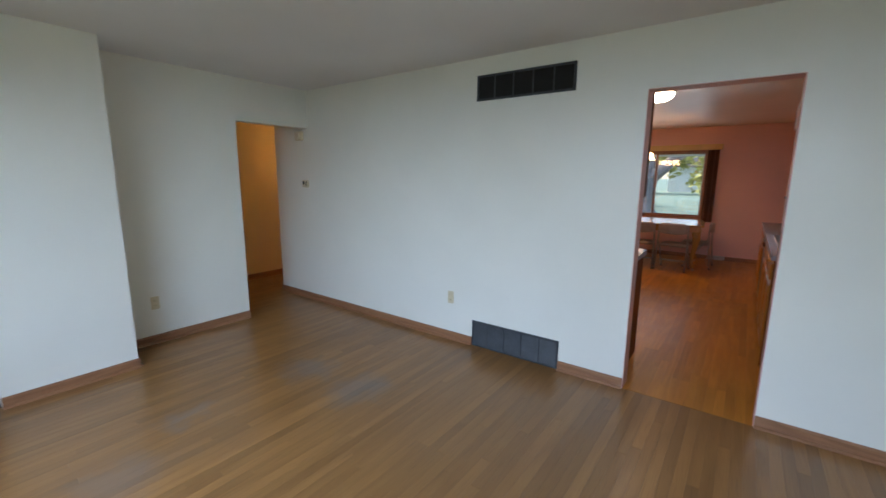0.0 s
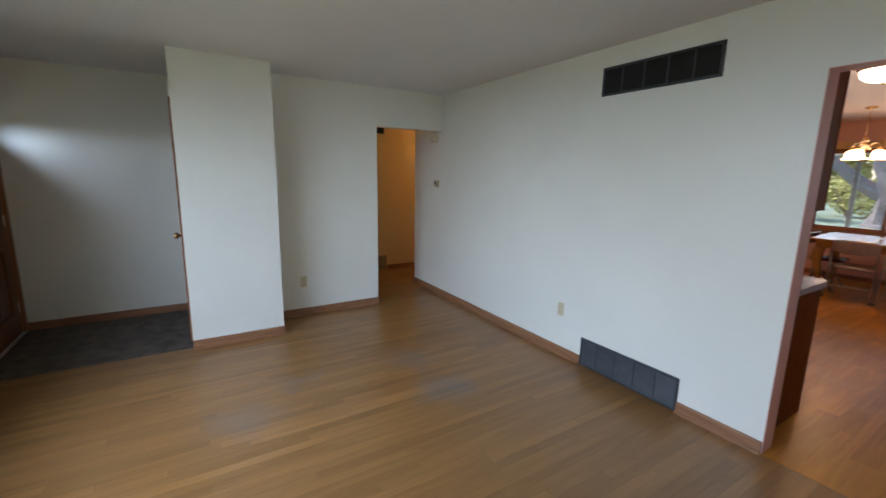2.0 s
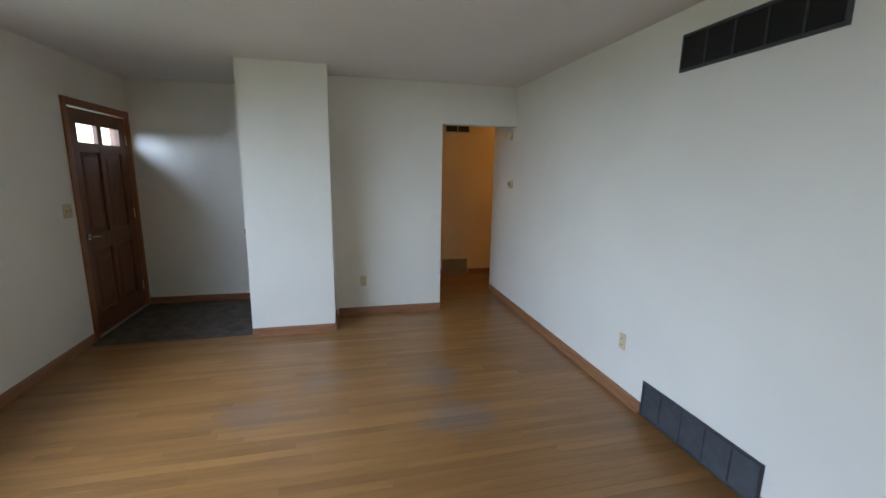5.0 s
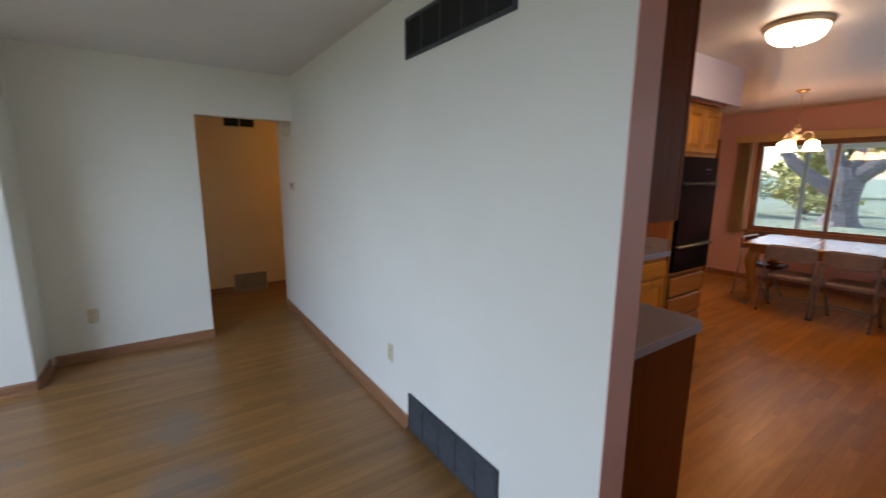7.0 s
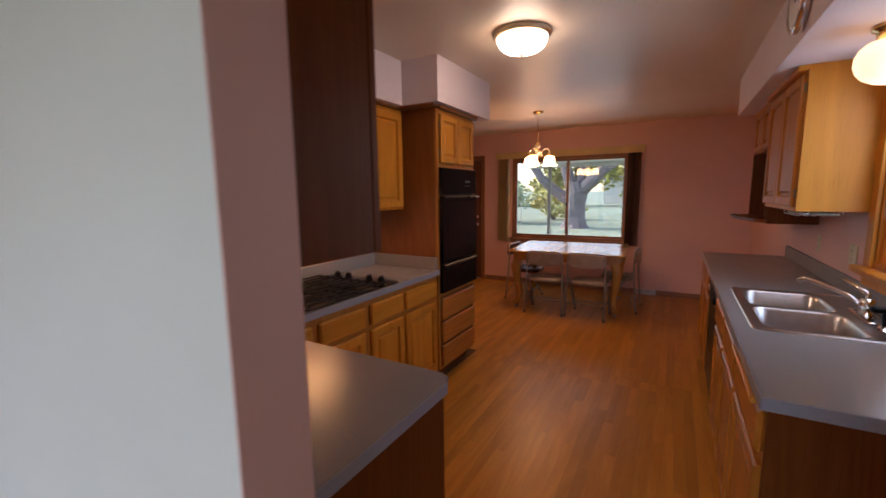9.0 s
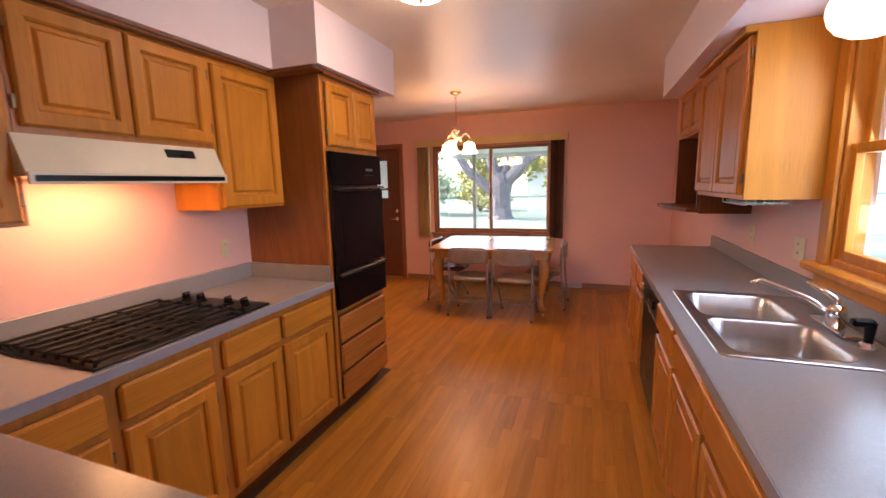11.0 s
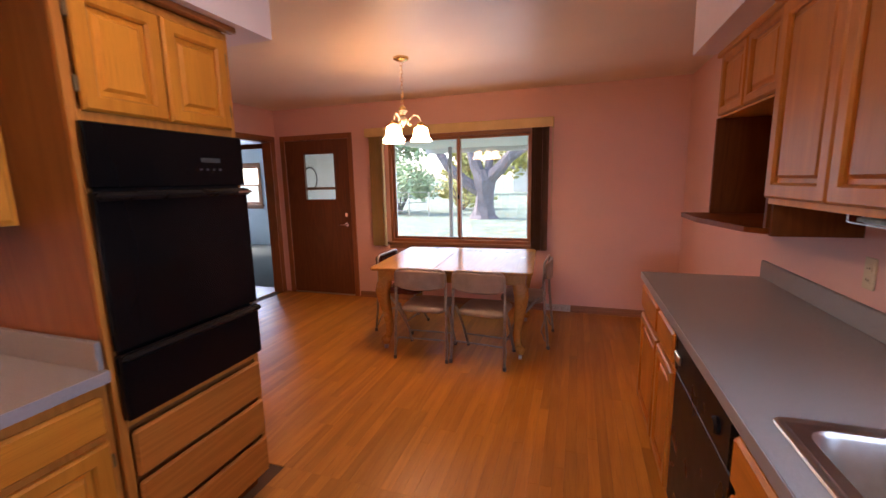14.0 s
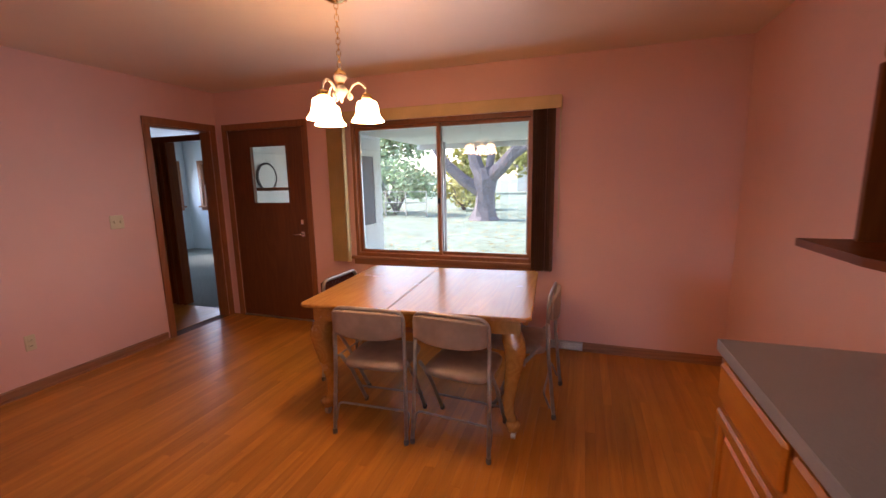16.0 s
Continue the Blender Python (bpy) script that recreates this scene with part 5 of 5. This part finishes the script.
def table_leaf(u0, u1, lift, clip):
    """One board of the top, with its outer corners clipped and eased edges."""
    bm = bmesh.new()
    lo, hi = (clip if u0 == 0 else 0.0), (clip if u1 == TW else 0.0)
    plan = [(u0 + lo, 0), (u1 - hi, 0), (u1, hi), (u1, TD - hi), (u1 - hi, TD), (u0 + lo, TD), (u0, TD - lo), (u0, lo)]
    mid = Vector(((u0 + u1) / 2, TD / 2))
    pts = []
    for inset, z in ((0.006, 0.735), (0.0, 0.741), (0.0, 0.754), (0.006, 0.760)):
        for u, v in plan:
            d = mid - Vector((u, v))
            pts.append(TM @ Vector((u + math.copysign(min(inset, abs(d.x)), d.x), v + math.copysign(min(inset, abs(d.y)), d.y), z + lift)))
    hull(bm, pts)
    return bm


for u0, u1, lift in ((0, 0.5745, 0.0015), (0.576, TW, 0.0)):
    part("leaf", table_leaf(u0, u1, lift, 0.03), TABLEWOOD, tb)
for b in ((0.06, 0.06, TW - 0.06, 0.082), (0.06, TD - 0.082, TW - 0.06, TD - 0.06), (0.06, 0.082, 0.082, TD - 0.082), (TW - 0.082, 0.082, TW - 0.06, TD - 0.082)):
    bm = bmesh.new()
    add_box(bm, (b[0], b[1], 0.64, b[2], b[3], 0.7345), 0.003, TM)
    part("apron", bm, TABLEWOOD, tb)
for u, su in ((0.115, -1), (TW - 0.115, 1)):
    for v, sv in ((0.115, -1), (TD - 0.115, 1)):
        bm = bmesh.new()
        rings = []
        for off, r, z in ((0.0, 0.052, 0.7345), (0.0, 0.053, 0.655), (0.016, 0.062, 0.60), (0.026, 0.060, 0.55), (0.020, 0.050, 0.46), (0.004, 0.040, 0.34), (-0.010, 0.032, 0.22), (-0.008, 0.028, 0.15), (0.008, 0.030, 0.11)):
            c = Vector((u + su * off, v + sv * off, z))
            rings.append([bm.verts.new(TM @ (c + Vector((r * math.copysign(abs(math.cos(a)) ** 0.6, math.cos(a)), r * math.copysign(abs(math.sin(a)) ** 0.6, math.sin(a)), 0)))) for a in [math.pi * (k + 0.5) / 6 for k in range(12)]])
        for a, b in zip(rings, rings[1:]):
            for k in range(12):
                bm.faces.new((a[k], a[(k + 1) % 12], b[(k + 1) % 12], b[k]))
        bm.faces.new(rings[0])
        bm.faces.new(rings[-1])
        leg = part("leg", bm, TABLEWOOD, tb, smooth=True)
        foot = TM @ Vector((u + su * 0.018, v + sv * 0.018, 0))
        part("foot", lathe(bmesh.new(), [(0.024, 0.112), (0.040, 0.10), (0.044, 0.085), (0.030, 0.068), (0.034, 0.055), (0.02, 0.045), (0, 0.045)], Matrix.Translation(foot), 18), TABLEWOOD, leg, smooth=True)
        bm = tube(bmesh.new(), [foot + Vector((-0.012, 0, 0.022)), foot + Vector((0.012, 0, 0.022))], 0.022, 14)
        part("caster", bm, STEEL, leg, "small metal caster")


def folding_chair(name, at, turn, label, seat_mat, back_mat, metal):
    """A steel folding chair at its base, facing +y in its own axes, with padded seat and curved back."""
    m = Matrix.Translation(at) @ pose(0, 0, 0, 0, 0, turn)
    t = thing(name, at, label, "chair", "chairs round the table")

    def go(pts):
        return [m @ Vector(p) for p in pts]
    w = 0.215
    for s in (-1, 1):
        part("front_leg", tube(bmesh.new(), go([(s * w * 0.98, 0.06, 0.46), (s * w * 0.98, 0.19, 0.30), (s * w * 0.98, 0.36, 0.012)]), 0.0115, 10), metal, t, smooth=True)
        part("back_leg", tube(bmesh.new(), go([(s * w, 0.02, 0.62), (s * (w + 0.004), 0.01, 0.40), (s * (w + 0.012), -0.03, 0.012)]), 0.0115, 10), metal, t, smooth=True)
        for y in (0.36, -0.03):
            part("foot", lathe(bmesh.new(), [(0.014, 0), (0.015, 0.02), (0.0125, 0.03)], m @ Matrix.Translation((s * (w * 0.98 if y > 0 else w + 0.012), y, 0)), 12), RUBBER, t)
    part("top_rail", tube(bmesh.new(), go(rounded([(-w, 0.02, 0.60), (-w, 0.015, 0.77), (w, 0.015, 0.77), (w, 0.02, 0.60)], 0.06)), 0.0115, 10), metal, t, smooth=True)
    part("stretcher", tube(bmesh.new(), go(rounded([(-w - 0.012, -0.005, 0.07), (-w - 0.012, 0.035, 0.165), (w + 0.012, 0.035, 0.165), (w + 0.012, -0.005, 0.07)], 0.03)), 0.007, 8), metal, t, smooth=True)
    part("stretcher", tube(bmesh.new(), go([(-w, 0.31, 0.13), (w, 0.31, 0.13)]), 0.007, 8), metal, t, smooth=True)
    bm = bmesh.new()
    n = 12
    grid = []
    for k in range(n + 1):
        u = -1 + 2 * k / n
        ybow = 0.0 - 0.022 * (1 - u * u)
        lift = 0.03 * (abs(u) ** 3)
        col = [(u * (w - 0.004), ybow + d, z) for d in (-0.010, 0.012) for z in (0.605 + lift, 0.618 + lift, 0.755 - 0.2 * lift, 0.766 - 0.5 * lift)]
        grid.append(col)
    rings = []
    for col in grid:
        order = [0, 1, 2, 3, 7, 6, 5, 4]
        rings.append([bm.verts.new(m @ Vector(col[i])) for i in order])
    for a, b in zip(rings, rings[1:]):
        for j in range(8):
            bm.faces.new((a[j], a[(j + 1) % 8], b[(j + 1) % 8], b[j]))
    bm.faces.new(rings[0])
    bm.faces.new(rings[-1])
    part("backrest", bm, back_mat, t, smooth=True)
    bm = bmesh.new()
    prof = []
    for k in range(28):
        a = 2 * math.pi * k / 28
        ca, sa = math.cos(a), math.sin(a)
        prof.append((0.198 * math.copysign(abs(ca) ** 0.4, ca), 0.225 + 0.195 * math.copysign(abs(sa) ** 0.4, sa)))
    rings = [[bm.verts.new(m @ Vector((x * f, 0.225 + (y - 0.225) * f, z))) for x, y in prof] for f, z in ((0.97, 0.395), (1.0, 0.405), (1.0, 0.42), (0.95, 0.435), (0.7, 0.442), (0.2, 0.444))]
    for a, b in zip(rings, rings[1:]):
        for j in range(28):
            bm.faces.new((a[j], a[(j + 1) % 28], b[(j + 1) % 28], b[j]))
    bm.faces.new(rings[0])
    bm.faces.new(rings[-1])
    part("seat", bm, seat_mat, t, smooth=True)
    return t


folding_chair("folding_chair", (-1.075, 8.07, 0), 3, "taupe steel folding chair with a padded vinyl seat", CHAIRSEAT, CHAIRSEAT, CHAIRMETAL)
folding_chair("folding_chair", (-0.59, 8.085, 0), -5, "taupe steel folding chair with a padded vinyl seat", CHAIRSEAT, CHAIRSEAT, CHAIRMETAL)
folding_chair("folding_chair", (-0.09, 8.78, 0), 88, "taupe folding chair drawn up to the table end", CHAIRSEAT, CHAIRSEAT, CHAIRMETAL)
folding_chair("folding_chair", (-1.72, 8.80, 0), -92, "folding chair with a glossy dark red-brown vinyl back", BROWNSEAT, BROWNSEAT, CHAIRMETAL)
grille("floor_register", facing("-y", -0.17, KN - 0.017, 0.004), 0.27, 0.075, 1, "grey metal register along the baseboard", STEEL, 4)

# ---- outdoors ----
GZ = -0.15
LAWN = plain("autumn_lawn", (0.20, 0.27, 0.195), 0.95, vary=0.15, scale=3.0, grain=1.0, grain_scale=60)
BARK = plain("grey_bark", (0.20, 0.18, 0.18), 0.9, vary=0.35, scale=22, grain=1.0, grain_scale=28)
LEAFG = plain("green_leaves", (0.36, 0.47, 0.27), 0.7, vary=0.3, scale=2.5)
LEAFY = plain("yellowing_leaves", (0.50, 0.48, 0.16), 0.7, vary=0.3, scale=2.5)
LEAFR = plain("red_leaves", (0.30, 0.07, 0.04), 0.7, vary=0.4, scale=2.5)
PAVING = plain("patio_concrete", (0.34, 0.32, 0.30), 0.8, vary=0.12, scale=6)
PORCH = plain("porch_ceiling_paint", (0.70, 0.69, 0.68), 0.5, vary=0.03)
ROOFING = plain("grey_shingle", (0.10, 0.095, 0.09), 0.9, vary=0.3, scale=12)

bm = bmesh.new()
add_box(bm, (-900, 9.84, GZ - 0.3, 900, 1500, GZ))
add_box(bm, (-900, -1500, GZ - 0.3, 900, -0.68, GZ - 0.001))
add_box(bm, (1.29, -0.68, GZ - 0.3, 900, 9.84, GZ - 0.002))
add_box(bm, (-900, -0.68, GZ - 0.3, -8.75, 9.84, GZ - 0.002))
struct("ground", bm, LAWN, "autumn lawn strewn with leaves", "ground")
struct("patio", B((-3.74, 9.84, GZ - 0.05, 3.0, 12.2, GZ + 0.02)), PAVING, "pale concrete patio", "pavement")

# covered porch
bm = bmesh.new()
for k in range(46):
    y = 9.84 + k * 0.115
    add_box(bm, (-3.6, y, 2.28, 3.2, y + 0.107, 2.31), 0.004)
struct("porch_ceiling", bm, PORCH, "white boarded porch ceiling", "ceiling")
struct("porch_roof", B((-3.6, 9.84, 2.312, 3.2, 15.13, 2.46), (-3.6, 15.13, 2.17, 3.2, 15.2, 2.46)), BRIGHT, "white porch roof and fascia", "roof")
struct("house_roof", B((-9.0, -1.2, 2.56, 3.0, 9.84, 2.62), (-9.0, 9.84, 2.56, -3.6, 13.9, 2.62)), ROOFING, "grey house roof", "roof")
post = thing("porch_post", (-2.8, 14.65, GZ), "slim grey porch post", "post")
part("shaft", B((-2.84, 14.61, GZ, -2.76, 14.69, 2.279), c=0.006), plain("grey_post_paint", (0.32, 0.30, 0.30), 0.6, vary=0.1), post)
part("base", B((-2.88, 14.57, GZ, -2.72, 14.73, GZ + 0.04), c=0.006), STEEL, post)

# siding of the back room towards the yard
wing = thing("house_wing", (-3.67, 11.6, GZ), "white sided wall of the back room facing the patio", "wall")
for k in range(13):
    z = GZ + k * 0.2
    bm = bmesh.new()
    hull(bm, [Vector(p) for y in (9.845, 13.5) for p in ((-3.735, y, z), (-3.70, y, z), (-3.735, y, z + 0.199), (-3.725, y, z + 0.199))])
    part("siding_board", bm, BRIGHT, wing)
ws = part("screen_window", B((-3.70, 12.35, 0.62, -3.67, 13.2, 0.69), (-3.70, 12.35, 1.93, -3.67, 13.2, 2.0), (-3.70, 12.35, 0.69, -3.67, 12.42, 1.93), (-3.70, 13.13, 0.69, -3.67, 13.2, 1.93), c=0.004), BRIGHT, wing)
part("screen", B((-3.695, 12.42, 0.69, -3.685, 13.13, 1.93)), plain("insect_screen", (0.13, 0.14, 0.17), 0.5, vary=0.1), ws)
dial = thing("outdoor_dial", (-3.69, 10.34, 1.55), "round white outdoor thermometer with a dark rim", "thermometer")
md = facing("+x", -3.699, 10.34, 1.56)
part("case", lathe(bmesh.new(), [(0.17, 0), (0.175, 0.02), (0.155, 0.03), (0.15, 0.02), (0, 0.02)], md, 32), GRILLE, dial)
part("face", lathe(bmesh.new(), [(0.149, 0.0202), (0.149, 0.022), (0, 0.022)], md, 32), BRIGHT, dial)


def limb(bm, pts, radii, seg=12):
    pts = [Vector(p) for p in pts]
    rings = []
    for k, p in enumerate(pts):
        d = (pts[min(k + 1, len(pts) - 1)] - pts[max(k - 1, 0)]).normalized()
        s = d.cross(Vector((0, 1, 0.03))).normalized()
        u = s.cross(d)
        rings.append([bm.verts.new(p + radii[k] * (1 + 0.10 * math.sin(j * 2.3 + k * 1.7)) * (math.cos(2 * math.pi * j / seg) * s + math.sin(2 * math.pi * j / seg) * u)) for j in range(seg)])
    for a, b in zip(rings, rings[1:]):
        for j in range(seg):
            bm.faces.new((a[j], a[(j + 1) % seg], b[(j + 1) % seg], b[j]))
    bm.faces.new(rings[0])
    bm.faces.new(rings[-1])


def leaves(bm, rnd, centre, spread, count, size):
    """Small folded leaf clumps in a cloud with an uneven outline."""
    c = Vector(centre)
    for _ in range(count):
        d = Vector((rnd.gauss(0, 1), rnd.gauss(0, 1), rnd.gauss(0, 1))).normalized() * rnd.random() ** 0.45
        p = c + Vector((d.x * spread[0], d.y * spread[1], d.z * spread[2]))
        a = Vector((rnd.gauss(0, 1), rnd.gauss(0, 1), rnd.gauss(0, 0.6))).normalized()
        b = a.orthogonal().normalized()
        s = size * rnd.uniform(0.5, 1.3)
        v = [bm.verts.new(p + q) for q in (a * s, b * s * 0.5 + a.cross(b) * s * 0.2, -a * s * 0.9, -b * s * 0.5 + a.cross(b) * s * 0.15)]
        bm.faces.new((v[0], v[1], v[2]))
        bm.faces.new((v[0], v[2], v[3]))


rnd = random.Random(5)
TX, TY = -3.7, 22.4
tree = thing("tree", (TX, TY, GZ), "large forked shade tree with grey bark and yellow-green leaves", "tree")
bm = bmesh.new()
limb(bm, [(TX, TY, GZ - 0.1), (TX, TY, GZ + 0.15), (TX + 0.02, TY, 0.35), (TX + 0.04, TY, 0.9), (TX + 0.04, TY, 1.45), (TX - 0.05, TY, 1.9)], [0.72, 0.52, 0.42, 0.40, 0.46, 0.34])
part("trunk", bm, BARK, tree)
for pts, radii in (
    ([(TX - 0.1, TY, 0.95), (TX - 0.8, TY - 0.1, 1.45), (TX - 1.5, TY - 0.3, 2.1), (TX - 2.1, TY - 0.3, 3.0), (TX - 2.6, TY, 5.5)], [0.26, 0.23, 0.20, 0.17, 0.1]),
    ([(TX + 0.1, TY, 1.4), (TX + 0.75, TY - 0.2, 1.95), (TX + 1.4, TY - 0.2, 2.7), (TX + 2.1, TY, 3.8), (TX + 3.0, TY, 6.2)], [0.28, 0.25, 0.20, 0.16, 0.08]),
    ([(TX - 0.1, TY, 1.5), (TX - 0.35, TY + 0.1, 2.1), (TX - 0.6, TY + 0.2, 2.9), (TX - 0.8, TY + 0.2, 5.5)], [0.27, 0.26, 0.22, 0.12]),
    ([(TX + 0.15, TY, 1.6), (TX + 0.25, TY + 0.1, 2.3), (TX + 0.4, TY + 0.1, 3.2), (TX + 0.6, TY, 5.5)], [0.17, 0.15, 0.12, 0.07]),
    ([(TX + 0.9, TY - 0.2, 2.15), (TX + 1.8, TY - 0.3, 2.7), (TX + 2.9, TY, 3.4)], [0.15, 0.11, 0.06])):
    bm = bmesh.new()
    limb(bm, pts, radii)
    part("limb", bm, BARK, tree)
bm = bmesh.new()
for k in range(26):
    leaves(bm, rnd, (TX + rnd.uniform(-5, 5), TY + rnd.uniform(-3, 3), rnd.uniform(4.0, 7.5)), (1.3, 1.3, 0.8), 130, 0.14)
part("crown", bm, LEAFY, tree)


def shrub(at, size, count, leaf, label, name="shrub"):
    t = thing(name, at, label, name)
    bm = bmesh.new()
    for k in range(6):
        a = 2 * math.pi * k / 6
        limb(bm, [at, (at[0] + 0.3 * size[0] * math.cos(a), at[1] + 0.3 * size[1] * math.sin(a), at[2] + 0.6 * size[2]), (at[0] + 0.6 * size[0] * math.cos(a), at[1] + 0.5 * size[1] * math.sin(a), at[2] + 1.2 * size[2])], [0.06, 0.04, 0.015], 6)
    part("stems", bm, BARK, t)
    bm = bmesh.new()
    for k in range(9):
        leaves(bm, rnd, (at[0] + rnd.uniform(-0.7, 0.7) * size[0], at[1] + rnd.uniform(-0.6, 0.6) * size[1], at[2] + size[2] * rnd.uniform(0.22, 1.45)), (size[0] * 0.5, size[1] * 0.5, size[2] * 0.42), count // 9, 0.13)
    part("crown", bm, leaf, t)


shrub((-8.6, 24.5, GZ), (2.0, 1.4, 1.8), 1900, LEAFG, "dense green garden shrub")
shrub((-11.8, 25.5, GZ), (2.2, 1.5, 2.0), 1900, LEAFG, "dense green garden shrub")
shrub((-6.0, 27.5, GZ), (1.6, 1.2, 1.1), 1500, LEAFY, "yellowing leafy garden shrub")
shrub((-14.5, 27, GZ), (1.8, 1.5, 2.3), 1500, LEAFR, "tall red autumn shrub")
# wooded edge of the neighbouring gardens
for at, size, leaf, lab in (((-20, 48, GZ), (4.5, 3, 4.2), LEAFG, "far green tree beyond the lawns"), ((-10, 52, GZ), (5, 3, 4.8), LEAFY, "far yellowing tree beyond the lawns"), ((0, 50, GZ), (4.5, 3, 3.8), LEAFY, "far yellowing tree beyond the lawns"), ((7, 56, GZ), (5, 3, 4.5), LEAFG, "far green tree beyond the lawns"), ((15, 50, GZ), (5, 3, 4.0), LEAFG, "far green tree beyond the lawns"), ((-30, 50, GZ), (5, 3, 4.4), LEAFG, "far green tree beyond the lawns")):
    t = thing("tree", at, lab, "tree", "trees at the end of the gardens")
    bm = bmesh.new()
    limb(bm, [at, (at[0], at[1], at[2] + 2.5), (at[0] + 0.3, at[1], at[2] + 5)], [0.35, 0.28, 0.12], 8)
    part("trunk", bm, BARK, t)
    bm = bmesh.new()
    for k in range(14):
        leaves(bm, rnd, (at[0] + rnd.uniform(-0.75, 0.75) * size[0], at[1] + rnd.uniform(-0.6, 0.6) * size[1], at[2] + size[2] * rnd.uniform(0.25, 1.8)), (size[0] * 0.42, size[1] * 0.5, size[2] * 0.35), 150, 0.42)
    part("crown", bm, leaf, t)
fence = thing("chain_link_fence", (-9.5, 23.2, GZ), "low pale wire garden fence before the shrubs", "fence")
for k in range(7):
    part("post", tube(bmesh.new(), [(-12.5 + k, 23.2, GZ), (-12.5 + k, 23.2, 1.0)], 0.03, 8), STEEL, fence)
for z in (0.1, 0.5, 0.98):
    part("rail", tube(bmesh.new(), [(-12.5, 23.2, z), (-6.5, 23.2, z)], 0.018, 6), STEEL, fence)
house = thing("neighbour_house", (-2, 62, GZ), "pale neighbouring house beyond the trees", "house")
part("wall", B((-8, 60, GZ, 6, 66, 2.9)), BRIGHT, house)
bm = bmesh.new()
hull(bm, [Vector(p) for p in ((-8.5, 59.5, 2.9), (6.5, 59.5, 2.9), (6.5, 66.5, 2.9), (-8.5, 66.5, 2.9), (-8.5, 63, 5.0), (6.5, 63, 5.0))])
part("roof", bm, ROOFING, house)
# fallen leaves on the lawn
bm = bmesh.new()
for _ in range(5000):
    x, y = rnd.uniform(-12, 5), 12.5 + 22 * rnd.random() ** 1.2
    a, s = rnd.uniform(0, 6.28), rnd.uniform(0.03, 0.07)
    v = [bm.verts.new((x + s * math.cos(a + k * 1.57) * (1 if k % 2 else 0.6), y + s * math.sin(a + k * 1.57) * (1 if k % 2 else 0.6), GZ + 0.008 + 0.015 * ((k * 7) % 3) / 2)) for k in range(4)]
    bm.faces.new(v[:3])
    bm.faces.new((v[0], v[2], v[3]))
tagged(link("fallen_leaves", bm, plain("dry_leaf", (0.34, 0.24, 0.07), 0.8, vary=0.4, scale=3)), "scattered dry yellow leaves on the lawn", "leaves", "", "stuff")

# ---- oak floor boards ----
PW, PH, GAP = 0.057, 0.022, 0.0003


def plank_mesh(length, material):
    """A board with eased top edges, about its own middle; its top is at z = 0."""
    bm = bmesh.new()
    c = 0.0005
    w, l = PW / 2 - GAP / 2, length / 2 - GAP / 2
    rings = [[bm.verts.new((sx * (w - i), sy * (l - i), z)) for sx, sy in ((-1, -1), (1, -1), (1, 1), (-1, 1))] for i, z in ((0, -PH), (0, -c), (c, 0))]
    for a, b in zip(rings, rings[1:]):
        for j in range(4):
            bm.faces.new((a[j], a[(j + 1) % 4], b[(j + 1) % 4], b[j]))
    bm.faces.new(rings[-1])
    me = bpy.data.meshes.new("board")
    bm.to_mesh(me)
    bm.free()
    me.materials.append(material)
    return me


def lay(name, regions, material, near, label):
    """Boards along y over the regions; those in the near stretch are parts, the rest one joined part."""
    rnd = random.Random(name)
    root = tagged(new(name), label, "floor", "", "structure")
    lengths = [0.55, 0.7, 0.9, 1.1, 1.3, 1.5, 1.8, 2.1]
    meshes = {}
    rest = bmesh.new()
    made = 0
    for x0, y0, x1, y1 in regions:
        n = max(1, round((x1 - x0) / PW))
        step = (x1 - x0) / n
        for k in range(n):
            x = x0 + (k + 0.5) * step
            y = y0
            first = True
            while y < y1 - 1e-4:
                length = rnd.choice(lengths)
                if first:
                    length, first = rnd.choice((0.25, 0.4, 0.55, 0.7, 0.9, 1.2)), False
                if y1 - y - length < 0.2:
                    length = round(y1 - y, 4)
                cx, cy = x, y + length / 2
                y += length
                if made < 300 and near[0] < cx < near[2] and near[1] < cy < near[3]:
                    key = round(length, 3)
                    if key not in meshes:
                        meshes[key] = plank_mesh(key, material)
                    ob = new("board", meshes[key])
                    ob.location = (cx, cy, 0)
                    ob.parent = root
                    made += 1
                else:
                    add_box(rest, (cx - PW / 2 + GAP / 2, cy - length / 2 + GAP / 2, -PH, cx + PW / 2 - GAP / 2, cy + length / 2 - GAP / 2, 0.0))
    me = bpy.data.meshes.new("boards_rest")
    rest.to_mesh(me)
    rest.free()
    me.materials.append(material)
    ob = new("boards_rest", me)
    ob.parent = root
    tagged(ob, "", "", "", "stuff")


lay("floor_living", [(-3.42, WS, WE, WN - 0.002), (-5.37, 2.55, -3.42, WN - 0.002), (-3.82, 1.56, -3.421, 2.55), (-5.37, WN - 0.002, -4.5, 6.4)], FLOOR_L, (-3.2, 0.6, 0.2, 3.53), "worn satin oak strip floor with grey scuffs")
lay("floor_kitchen", [(-1.30, 3.53, KE, 6.48), (-3.72, 6.62, KE, KN - 0.001), (-1.30, 6.48, KE, 6.62), (-0.26, 3.529, 0.50, 3.53)], FLOOR_K, (-1.3, 4.2, 0.6, 8.0), "glossy honey oak strip floor")
